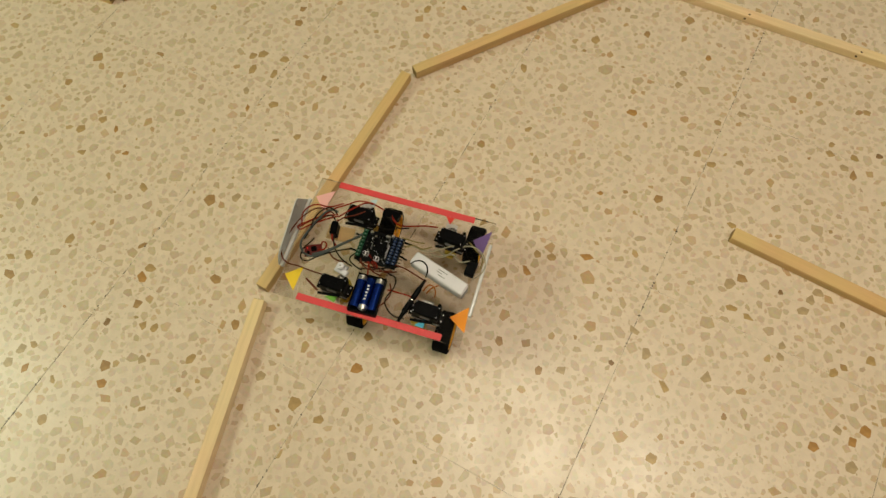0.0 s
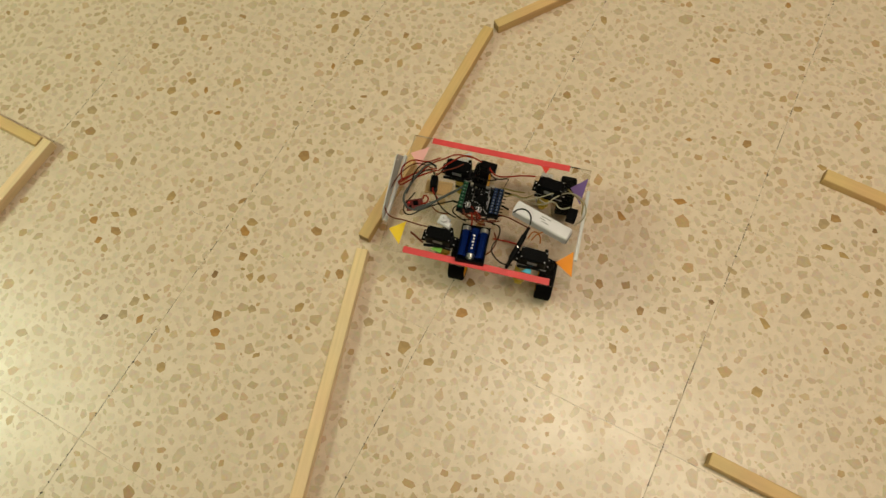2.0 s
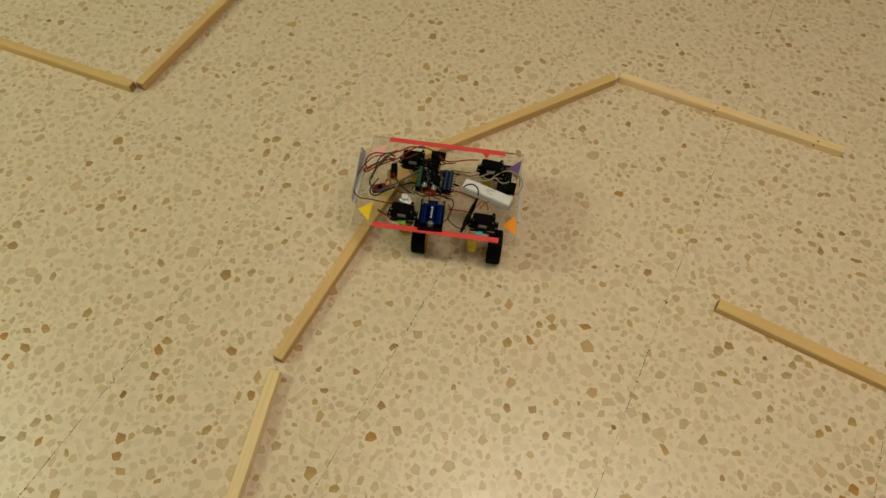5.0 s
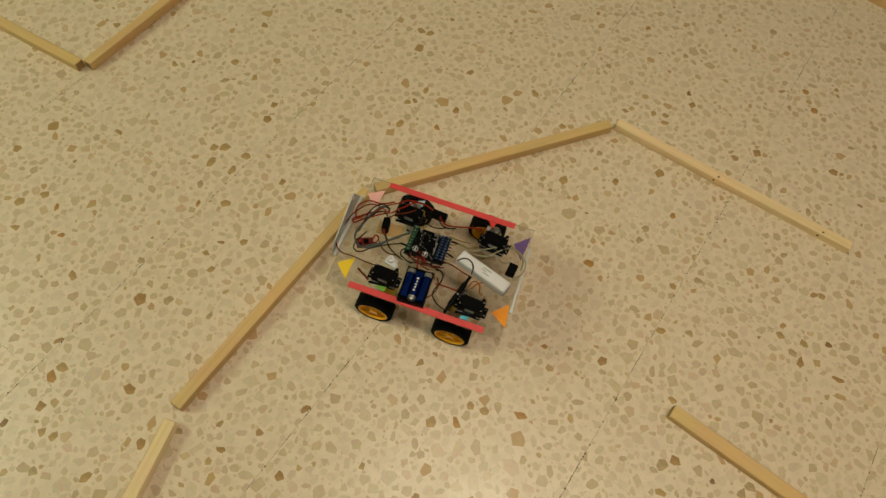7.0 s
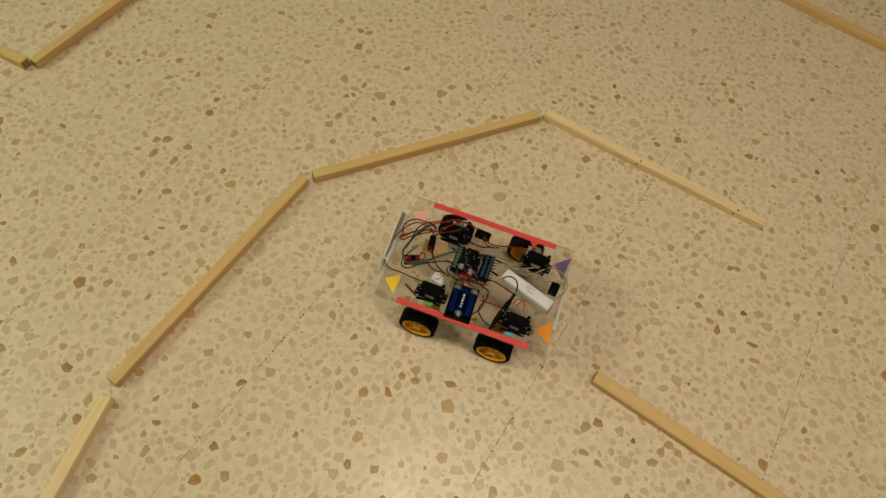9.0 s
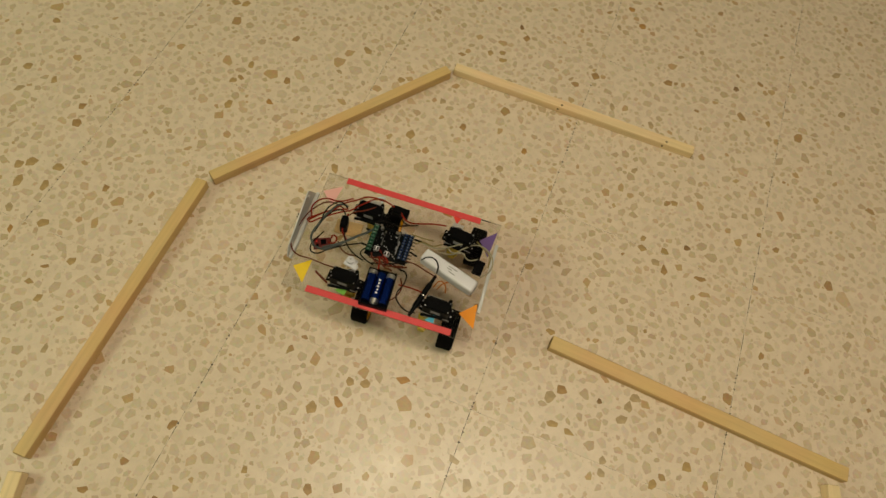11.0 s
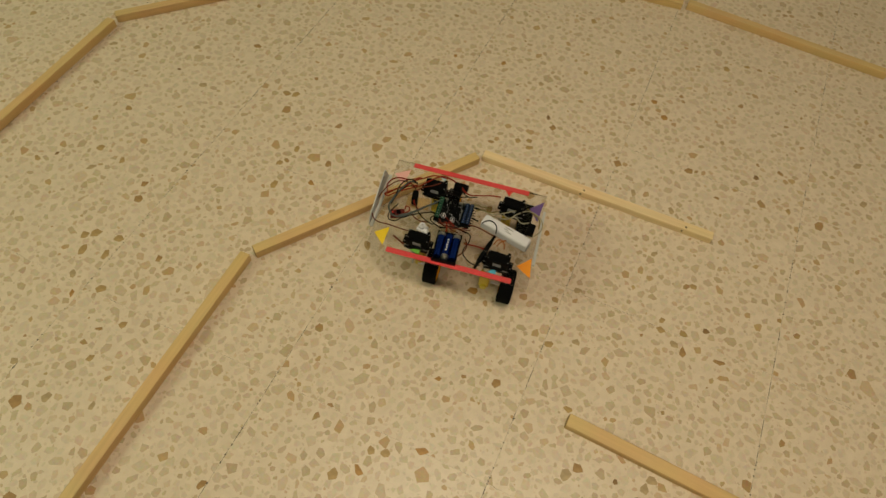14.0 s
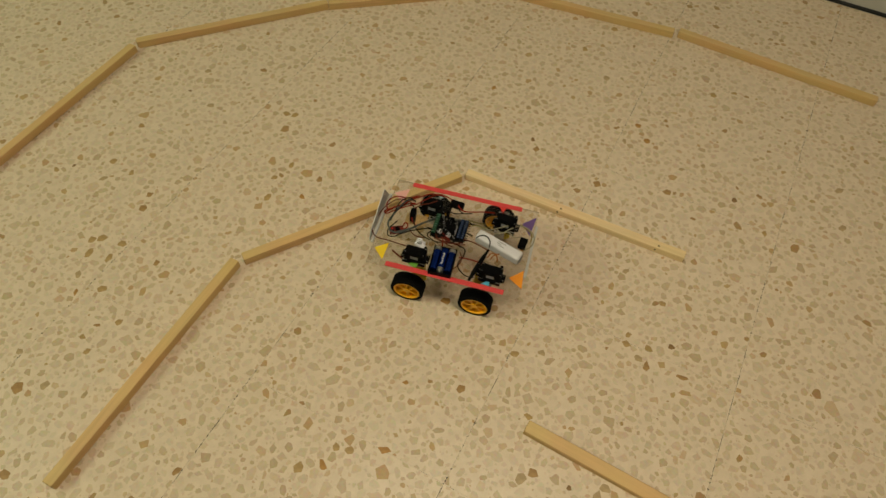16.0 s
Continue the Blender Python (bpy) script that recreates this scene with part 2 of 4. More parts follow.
def ring(bm, profile, n=40):
    """Turns a closed profile of (x, radius) about the x axis."""
    loops = []
    for k in range(n):
        a = 2 * math.pi * k / n
        loops.append([bm.verts.new((x, r * math.cos(a), r * math.sin(a))) for x, r in profile])
    for k in range(n):
        p, q = loops[k], loops[(k + 1) % n]
        for i in range(len(profile)):
            j = (i + 1) % len(profile)
            bm.faces.new((p[i], p[j], q[j], q[i]))


def sheet(bm, outline, z0, z1):
    low, high = [bm.verts.new((x, y, z0)) for x, y in outline], [bm.verts.new((x, y, z1)) for x, y in outline]
    bm.faces.new(low[::-1]), bm.faces.new(high)
    for i in range(len(outline)):
        j = (i + 1) % len(outline)
        bm.faces.new((low[i], low[j], high[j], high[i]))


def finish(name, bm, mat, smooth=False):
    bmesh.ops.recalc_face_normals(bm, faces=bm.faces[:])
    me = bpy.data.meshes.new(name)
    bm.to_mesh(me)
    bm.free()
    for mt in mat if isinstance(mat, (list, tuple)) else (mat,):
        me.materials.append(mt)
    if smooth:
        for p in me.polygons:
            p.use_smooth = True
        me.set_sharp_from_angle(angle=radians(35))
    return me


def part(name, bm, mat, parent, label="", smooth=False, at=None):
    ob = new(name, finish(name, bm, mat, smooth))
    ob.parent = parent
    if at is not None:
        ob.matrix_basis = at
    return tagged(ob, label)


def wire(parent, colour, pts, r=0.0009, name="wire"):
    c = bpy.data.curves.new(name, "CURVE")
    c.dimensions, c.bevel_depth, c.bevel_resolution, c.resolution_u = "3D", r, 2, 6
    s = c.splines.new("BEZIER")
    s.bezier_points.add(len(pts) - 1)
    for p, q in zip(s.bezier_points, pts):
        p.co, p.handle_left_type, p.handle_right_type = q, "AUTO", "AUTO"
    temp = bpy.data.objects.new(name, c)
    me = bpy.data.meshes.new_from_object(temp)
    bpy.data.objects.remove(temp)
    me.materials.clear()
    me.materials.append(SHEATH[colour])
    ob = new(name, me)
    ob.parent = parent
    return tagged(ob, f"thin {colour} wire")


# ---- the room ----
def slab(name, centre, size, mat, label, category, bevel=0.0):
    bm = bmesh.new()
    box(bm, centre, size, bevel)
    ob = new(name, finish(name, bm, mat))
    ob.matrix_world = ROOM
    return tagged(ob, label, category, kind="structure")


CX, CY, LX, LY = (X0 + X1) / 2, (Y0 + Y1) / 2, X1 - X0, Y1 - Y0
floor = slab("floor", (CX, CY, -0.0504), (LX + 0.4, LY + 0.4, 0.1), GROUT, "cream terrazzo floor of square tiles with thin dirty joints", "floor")
slab("ceiling", (CX, CY, HIGH + 0.05), (LX + 0.4, LY + 0.4, 0.1), CEILING, "plain grey-beige ceiling, added out of view", "ceiling")
slab("wall_north", (CX, Y1 + 0.1, HIGH / 2), (LX, 0.2, HIGH), GREY_PAINT, "plain light grey painted wall above a thin black strip", "wall")
# The next three walls are out of view, added to close the room.
slab("wall_south", (CX, Y0 - 0.1, HIGH / 2), (LX, 0.2, HIGH), PLASTER, "plain grey-beige wall, added out of view", "wall")
slab("wall_east", (X1 + 0.1, CY, HIGH / 2), (0.2, LY + 0.4, HIGH), PLASTER, "plain grey-beige wall, added out of view", "wall")
slab("wall_west", (X0 - 0.1, CY, HIGH / 2), (0.2, LY + 0.4, HIGH), PLASTER, "plain grey-beige wall, added out of view", "wall")
# Just a thin black strip along the wall's foot.
slab("baseboard", (CX, Y1 - 0.002, 0.005), (LX - 0.01, 0.008, 0.010), BLACK_STRIP, "thin black strip along the foot of the grey wall", "baseboard", 0.002)


def lamp_fixture(x, y, long, wide):
    root = tagged(new("key_fill_fixture"), "white ceiling light with a glowing diffuser, the far left one added as fill", "lamp", "ceiling lights")
    root.matrix_world = ROOM @ pose(x, y, HIGH)
    bm = bmesh.new()
    box(bm, (0, 0, -0.022), (long + 0.06, wide + 0.06, 0.044), 0.006)
    part("housing", bm, WHITE, root)
    bm = bmesh.new()
    box(bm, (0, 0, -0.056), (long, wide, 0.024), 0.008)
    part("diffuser", bm, DIFFUSER, root, "glowing milky diffuser")


# The second fixture belongs to the added fill and stays out of view.
for lamp in KEY_AND_FILL:
    lamp_fixture(*lamp[:4])


# ---- pine sticks on the floor ----
def stick(a, b, mat=PINE, label="", high=0.02, wide=0.02, knots=()):
    """A planed stick whose middle line runs over the floor from a to b."""
    a, b = Vector((*a, 0)), Vector((*b, 0))
    long = (b - a).length
    bm = bmesh.new()
    box(bm, (long / 2, 0, high / 2), (long, wide, high), 0.0012)
    ob = new("wooden_stick", finish("wooden_stick", bm, mat))
    ob.matrix_world = Matrix.Translation(a) @ Matrix.Rotation(math.atan2(b.y - a.y, b.x - a.x), 4, "Z")
    tagged(ob, label or "planed square pine stick lying on the terrazzo floor", "stick", "pine sticks of the track")
    for x in (0.0, long):
        bm = bmesh.new()
        box(bm, (x, 0, high / 2), (0.0008, wide - 0.0028, high - 0.0028), 0.0003)
        part("end_grain", bm, END_GRAIN, ob, "darker sawn end")
    for x, side in knots:
        bm = bmesh.new()
        if side == "top":
            tube(bm, (x, -0.004, high - 0.001), (x, -0.004, high + 0.0003), 0.0022, 10)
        else:
            tube(bm, (x, -wide / 2 + 0.001, high * 0.55), (x, -wide / 2 - 0.0003, high * 0.55), 0.0022, 10)
        part("knot", bm, KNOT, ob, "small dark knot")
    return ob


stick((-0.334, -0.15), (-0.2725, 0.345), PALE_PINE, "pale pine stick, shining on top, end to end with another")
stick((-0.274, 0.367), (-0.082, 0.821))
stick((-0.068, 0.829), (0.360, 1.091))
stick((0.374, 1.101), (0.841, 0.918), HONEY_PINE, "planed pine stick with small dark knots", high=0.017, knots=((0.227, "top"), (0.222, "side"), (0.445, "top"), (0.44, "side")))
stick((0.510, 0.530), (0.970, 0.310), high=0.0165, wide=0.0235)
stick((0.937, 0.296), (0.865, -0.14), PALE_PINE)
stick((0.2765, 0.048), (0.735, -0.155))
stick((-1.192, 1.123), (-0.717, 0.973))
stick((-0.702, 0.977), (-0.510, 1.443))
stick((-0.506, 1.460), (-0.045, 1.676))
stick((-0.041, 1.674), (0.440, 1.80))
stick((0.432, 1.797), (0.912, 1.656))
stick((0.928, 1.660), (1.396, 1.438))
stick((-1.36, 0.725), (-0.901, 0.523))
stick((-0.885, 0.527), (-1.085, 0.07), PALE_PINE)


# ---- the robot ----
DECK = 0.102
robot = tagged(new("robot_car"), "small four-wheeled robot on a clear acrylic deck crowded with wires", "robot")


def plate():
    bm = bmesh.new()
    sheet(bm, [(-0.147, -0.101), (0.146, -0.101), (0.146, 0.1055), (-0.147, 0.1055)], DECK - 0.0035, DECK)
    ob = part("deck", bm, ACRYLIC, robot, "clear acrylic deck plate")
    for y, x0, x1 in ((0.1005, -0.115, 0.112), (-0.0955, -0.1105, 0.1165)):
        bm = bmesh.new()
        box(bm, ((x0 + x1) / 2, y, DECK + 0.0008), (x1 - x0, 0.0105, 0.0016), 0.0005)
        part("tape_strip", bm, RED_TAPE, robot, "red tape strip along the deck's edge")


def bars():
    bm = bmesh.new()
    box(bm, (-0.150, 0.002, DECK + 0.003), (0.005, 0.120, 0.006), 0.0006)
    part("end_bar", bm, ALUMINIUM, robot, "bright aluminium bar")
    bm = bmesh.new()
    outline = [(0.060, 0.004), (0.041, 0.042), (0.034, 0.045), (-0.044, 0.024), (-0.050, 0.019), (-0.058, 0.004)]
    side = [(bm.verts.new((-0.1535, y, DECK + z)), bm.verts.new((-0.1552, y, DECK + z))) for y, z in outline]
    bm.faces.new([a for a, b in side]), bm.faces.new([b for a, b in side][::-1])
    for k in range(len(side)):
        (a, b), (c, d) = side[k], side[(k + 1) % len(side)]
        bm.faces.new((a, b, d, c))
    fl = part("bracket", bm, DULL_METAL, robot, "dull aluminium bracket standing at the deck's end")
    for y, z in ((0.034, 0.036), (-0.040, 0.016)):
        bm = bmesh.new()
        tube(bm, (-0.1537, y, DECK + z), (-0.1515, y, DECK + z), 0.0026, 12)
        part("screw", bm, STEEL, fl)
    bm = bmesh.new()
    box(bm, (0.1475, 0.006, DECK + 0.0025), (0.005, 0.120, 0.005), 0.0006)
    part("end_bar", bm, ALUMINIUM, robot, "bright aluminium bar")


def triangle(colour, pts):
    bm = bmesh.new()
    sheet(bm, pts, DECK + 0.0002, DECK + 0.0008)
    part("card_triangle", bm, CARD[colour], robot, f"{colour.replace('_', ' ')} card triangle")


def servo(x, y, turn):
    """A black servo that stands in the deck, its lid with four screws, lugs at both ends and a label."""
    at = pose(x, y, DECK, 0, 0, turn)
    bm = bmesh.new()
    box(bm, (0, 0, 0.003), (0.0405, 0.020, 0.034), 0.0012)
    box(bm, (0, 0, 0.0015), (0.054, 0.0185, 0.0026), 0.0008)
    box(bm, (0, 0, 0.0205), (0.0395, 0.0195, 0.004), 0.0014)
    ob = part("servo", bm, BLACK, robot, "black hobby servo", at=at)
    for sx in (-0.0175, 0.0175):
        for sy in (-0.0075, 0.0075):
            bm = bmesh.new()
            tube(bm, (sx, sy, 0.022), (sx, sy, 0.0229), 0.0009, 10)
            part("screw", bm, SCREW, ob)
    for sx in (-0.0237, 0.0237):
        for sy in (-0.005, 0.005):
            bm = bmesh.new()
            tube(bm, (sx, sy, 0.0026), (sx, sy, 0.0036), 0.0011, 10)
            part("screw", bm, STEEL, ob)
    bm = bmesh.new()
    box(bm, (0, 0, 0.02248), (0.026, 0.0008, 0.0004))
    box(bm, (0.0125, 0, 0.0224), (0.0105, 0.0115, 0.0010), 0.0004)
    part("lid_ridge", bm, BLACK, ob, "raised black ridge on the lid")
    bm = bmesh.new()
    box(bm, (0, -0.0102, 0.010), (0.015, 0.0004, 0.008))
    part("label", bm, GREY_INK, ob, "small grey label")
    bm = bmesh.new()
    box(bm, (0, -0.0112, -0.0008), (0.046, 0.0012, 0.0016), 0.0004)
    part("mounting_edge", bm, SCREW, ob, "thin bright metal mounting edge")
    bm = bmesh.new()
    box(bm, (-0.004, -0.0145, 0.004), (0.034, 0.004, 0.0025), 0.0006, Matrix.Rotation(radians(9), 4, "Z"))
    part("horn", bm, BLACK, ob, "black servo arm")
    bm = bmesh.new()
    tube(bm, (0.016, 0.0115, 0.006), (0.016, 0.0115, 0.022), 0.003, 10)
    part("cable_boss", bm, BLACK, ob)


def battery_holder():
    m = pose(-0.0075, -0.0655, DECK, 0, 0, 2)
    bm = bmesh.new()
    box(bm, (0, 0, 0.0015), (0.0435, 0.060, 0.003), 0.0008)
    for x in (-0.0208, 0.0208):
        box(bm, (x, 0, 0.007), (0.002, 0.060, 0.012), 0.0006)
    for y in (-0.029, 0.029):
        box(bm, (0, y, 0.006), (0.0435, 0.002, 0.010), 0.0006)
    for x in (-0.0069, 0.0069):
        box(bm, (x, 0, 0.004), (0.0015, 0.056, 0.004))
    hold = part("battery_holder", bm, BLACK, robot, "black battery holder with three cells", at=m)
    for k, x in enumerate((-0.0138, 0.0, 0.0138)):
        s = 1 if k != 1 else -1
        bm = bmesh.new()
        tube(bm, (x, -0.0235, 0.0105), (x, 0.0235, 0.0105), 0.0064, 24)
        cell = part("cell", bm, BLUE_FOIL, hold, "blue foil-wrapped battery cell", True)
    for k, x in enumerate((-0.0138, 0.0, 0.0138)):
        s = 1 if k != 1 else -1
        bm = bmesh.new()
        tube(bm, (x, s * 0.0185, 0.0105), (x, s * 0.0252, 0.0105), 0.00655, 24)
        tube(bm, (x, s * 0.0250, 0.0105), (x, s * 0.0268, 0.0105), 0.0028, 12)
        part("cell_cap", bm, STEEL, hold, "bright steel cell cap", True)
    bm = bmesh.new()
    for j, w in enumerate((0.0032, 0.0024, 0.0036, 0.0028, 0.0032)):
        box(bm, (0.0004 * (j % 2), -0.010 + 0.0052 * j, 0.01700), (w, 0.0026, 0.0005))
    part("print_bars", bm, WHITE, hold, "white print on the middle cell")


def power_bank():
    a, b = Vector((0.0415, 0.0085)), Vector((0.1315, -0.0215))
    d = b - a
    m = Matrix.Translation((*((a + b) / 2), DECK)) @ Matrix.Rotation(math.atan2(d.y, d.x), 4, "Z")
    bm = bmesh.new()
    box(bm, (0, 0, 0.0105), (d.length, 0.0220, 0.020), 0.005, segments=3)
    ob = part("power_bank", bm, WHITE, robot, "white plastic power bank", True, at=m)
    for k, (x, w) in enumerate(((0.004, 0.016), (0.0, 0.009), (0.006, 0.012))):
        bm = bmesh.new()
        box(bm, (x, 0.0045 - 0.0038 * k, 0.02055), (w, 0.0014, 0.0003))
        part("print_bar", bm, GREY_INK, ob, "grey unreadable print")
    bm = bmesh.new()
    box(bm, (d.length / 2, -0.002, 0.010), (0.0016, 0.016, 0.012), 0.0004)
    part("end_cap", bm, GREY_INK, ob, "grey end cap with sockets")


def controller():
    m = pose(-0.0135, 0.0085, DECK, 0, 0, 0)
    bm = bmesh.new()
    box(bm, (0, 0, 0.010), (0.066, 0.053, 0.0016), 0.0004)
    board = part("controller_board", bm, BOARD, robot, "black controller board with screw terminals", at=m)
    for x in (-0.029, 0.029):
        for y in (-0.022, 0.022):
            bm = bmesh.new()
            tube(bm, (x, y, 0.0), (x, y, 0.0095), 0.0025, 8)
            part("standoff", bm, STEEL, board)
    for x, mat, lab, n in ((-0.0275, GREEN_TERM, "green screw terminal", 8), (0.0290, BLUE_TERM, "blue screw terminal", 9), (0.0210, BLUE_TERM, "blue screw terminal", 9)):
        bm = bmesh.new()
        box(bm, (x, 0, 0.0145), (0.0070, 0.046, 0.0075), 0.0006)
        row = part("terminal_base", bm, BLACK, board, "black base of a row of screw terminals")
        for k in range(n):
            y = -0.0205 + 0.041 * k / (n - 1)
            bm = bmesh.new()
            if mat is GREEN_TERM:
                tube(bm, (x - 0.0034, y, 0.0182), (x + 0.0034, y, 0.0182), 0.0023, 12)
            else:
                box(bm, (x, y, 0.0190), (0.0056, 0.0032, 0.0026), 0.0007)
            part("terminal", bm, mat, row, lab)
            bm = bmesh.new()
            tube(bm, (x, y, 0.0198), (x, y, 0.0207), 0.0008, 10)
            part("screw", bm, SCREW, row)
    bm = bmesh.new()
    for k in range(8):
        box(bm, (0.0355, -0.0205 + 0.0058 * k, 0.0125), (0.006, 0.0012, 0.0012))
    part("side_pins", bm, BLACK, board, "black pins along the board's edge")
    rnd = random.Random(4)
    bm = bmesh.new()
    box(bm, (0.006, 0.001, 0.0128), (0.0085, 0.022, 0.004), 0.0004)
    box(bm, (-0.008, 0.010, 0.0128), (0.012, 0.010, 0.004), 0.0004)
    box(bm, (-0.006, 0.021, 0.0138), (0.020, 0.0045, 0.006), 0.0003)
    for k in range(22):
        box(bm, (rnd.uniform(-0.021, 0.014), rnd.uniform(-0.022, 0.022), 0.0118), (rnd.uniform(0.0015, 0.004), rnd.uniform(0.0015, 0.004), rnd.uniform(0.002, 0.004)))
    part("chips", bm, BLACK, board, "black chips and headers")
    for x, y in ((-0.0165, -0.0145), (0.0015, -0.0185)):
        bm = bmesh.new()
        box(bm, (x, y, 0.014), (0.0080, 0.0068, 0.007), 0.0006)
        jack = part("jack", bm, WHITE, board, "white two-pin socket")
        for k in (-0.0022, 0.0022):
            bm = bmesh.new()
            box(bm, (x + k, y - 0.0005, 0.0176), (0.0024, 0.0050, 0.0006))
            part("slot", bm, BLACK, jack, "dark slot of the socket")
    for x, y, w, h in ((0.0075, 0.0215, 0.0085, 0.0045), (-0.0110, 0.0175, 0.0050, 0.0050)):
        bm = bmesh.new()
        box(bm, (x, y, 0.0138), (w, h, 0.0052), 0.0014)
        part("crystal", bm, STEEL, board, "silver metal can")
    bm = bmesh.new()
    box(bm, (0.0135, -0.002, 0.0128), (0.0011, 0.020, 0.0026), 0.0003)
    part("edge_strip", bm, WHITE, board, "thin white strip")
    bm = bmesh.new()
    for k in range(34):
        box(bm, (rnd.uniform(-0.022, 0.016), rnd.uniform(-0.025, 0.025), 0.0125), (rnd.uniform(0.0008, 0.0017), rnd.uniform(0.0007, 0.0013), rnd.uniform(0.001, 0.004)))
    part("solder_points", bm, STEEL, board, "bright solder points")
    bm = bmesh.new()
    for k in range(26):
        box(bm, (rnd.uniform(-0.022, 0.015), rnd.uniform(-0.024, 0.024), 0.0112), (rnd.uniform(0.0015, 0.005), 0.0008, 0.0006), 0, Matrix.Rotation(rnd.choice((0, math.pi / 2)), 4, "Z"))
    part("board_print", bm, WHITE, board, "white printed marks")
    for x, y in ((-0.0115, 0.0035), (0.0135, -0.006), (0.0115, 0.012)):
        bm = bmesh.new()
        for k in range(7):
            box(bm, (x, y - 0.0075 + 0.0025 * k, 0.0155), (0.0009, 0.0009, 0.007))
        part("pin_row", bm, STEEL, board, "row of bright header pins")
    for x, y in ((-0.0185, 0.0215), (0.0150, 0.0235)):
        bm = bmesh.new()
        tube(bm, (x, y, 0.0108), (x, y, 0.0172), 0.0025, 16)
        part("capacitor", bm, STEEL, board, "small silver capacitor can", True)
    for x, y in ((-0.036, 0.012), (-0.036, -0.014), (0.0405, 0.0185), (0.0405, -0.006)):
        bm = bmesh.new()
        box(bm, (x, y, 0.0150), (0.013, 0.0026, 0.0026), 0.0004, Matrix.Rotation(rnd.uniform(-0.3, 0.3), 4, "Z"))
        part("jumper_plug", bm, BLACK, board, "black jumper plug at the board's edge")
    bm = bmesh.new()
    box(bm, (0.0005, 0.0005, 0.0152), (0.0115, 0.013, 0.0012), 0.0003)
    part("processor", bm, BLACK, board, "black processor")


def small_boards():
    bm = bmesh.new()
    box(bm, (0, 0, 0.006), (0.027, 0.019, 0.0016), 0.0003)
    ob = part("red_module", bm, RED_BOARD, robot, "small red circuit module", at=pose(-0.112, -0.021, DECK, 0, 0, 22))
    bm = bmesh.new()
    box(bm, (0.002, 0.001, 0.010), (0.008, 0.006, 0.006), 0.0004)
    box(bm, (-0.007, -0.004, 0.009), (0.004, 0.004, 0.005), 0.0004)
    part("chips", bm, BLACK, ob)
    bm = bmesh.new()
    tube(bm, (-0.0085, 0.004, 0.0068), (-0.0085, 0.004, 0.0085), 0.0009, 10)
    part("led", bm, RED_LED, ob, "lit red indicator")
    bm = bmesh.new()
    box(bm, (0, 0, 0.0028), (0.018, 0.015, 0.005), 0.0010)
    box(bm, (0.010, -0.004, 0.0035), (0.007, 0.009, 0.006), 0.001)
    knob = part("dial_block", bm, WHITE, robot, "white block with a round dial", at=pose(-0.0605, -0.036, DECK, 0, 0, -14))
    bm = bmesh.new()
    tube(bm, (-0.001, 0.001, 0.0050), (-0.001, 0.001, 0.0115), 0.0058, 24)
    tube(bm, (-0.001, 0.001, 0.0115), (-0.001, 0.001, 0.0130), 0.0033, 20)
    part("dial", bm, WHITE, knob, "white turning dial", True)
    bm = bmesh.new()
    tube(bm, (-0.001, 0.001, 0.0130), (-0.001, 0.001, 0.0133), 0.0012, 12)
    part("dial_mark", bm, GREY_INK, knob)
    bm = bmesh.new()
    box(bm, (0, 0, 0.009), (0.027, 0.013, 0.013), 0.0012)
    part("connector", bm, BLACK, robot, "black plug in the wire bundle", at=pose(-0.0145, 0.069, DECK, 0, 0, -4))
    bm = bmesh.new()
    box(bm, (0, 0, 0.012), (0.011, 0.022, 0.020), 0.002)
    part("connector", bm, BLACK, robot, "black plug in the wire bundle", at=pose(-0.0905, 0.019, DECK, 0, 0, 8))
    bm = bmesh.new()
    box(bm, (0, 0, 0.006), (0.015, 0.021, 0.012), 0.001)
    part("connector", bm, BLACK, robot, "black socket block", at=pose(0.129, 0.017, DECK, 0, 0, -6))
    bm = bmesh.new()
    box(bm, (0, 0, -0.006), (0.042, 0.024, 0.004), 0.0008)
    part("wood_shim", bm, PINE, robot, "brown wooden shim under the deck", at=pose(-0.085, 0.022, DECK, 0, 0, 3))
    bm = bmesh.new()
    tube(bm, (-0.1060, -0.0665, DECK + 0.004), (-0.0830, -0.0790, DECK + 0.004), 0.0017, 10)
    part("linkage_rod", bm, SHEATH["brown"], robot, "thin dark rod beside the servo", True)
    a, b = Vector((0.0695, -0.0205, DECK + 0.014)), Vector((0.0490, -0.0915, DECK + 0.007))
    d = (b - a).normalized()
    bm = bmesh.new()
    tube(bm, a, a + d * 0.016, 0.0022, 12, 0.0030)
    tube(bm, a + d * 0.016, a + d * 0.036, 0.0042, 16)
    tube(bm, a + d * 0.0375, a + d * 0.058, 0.0046, 16)
    tube(bm, a + d * 0.058, b, 0.0034, 12, 0.0024)
    plug = part("barrel_plug", bm, BLACK, robot, "black barrel plug and socket joined in line", True)
    bm = bmesh.new()
    tube(bm, a + d * 0.0358, a + d * 0.0377, 0.0036, 12)
    part("barrel", bm, STEEL, plug)


def loose(colour, z, *places):
    """A loose wire at one height over the deck, sagging a little towards its ends."""
    n = len(places) - 1
    pts = [(x, y, z + 0.0018 * math.sin(math.pi * k / n)) for k, (x, y) in enumerate(places)]
    wire(robot, colour, pts, {"grey": 0.0017, "red": 0.00125}.get(colour, 0.0011))


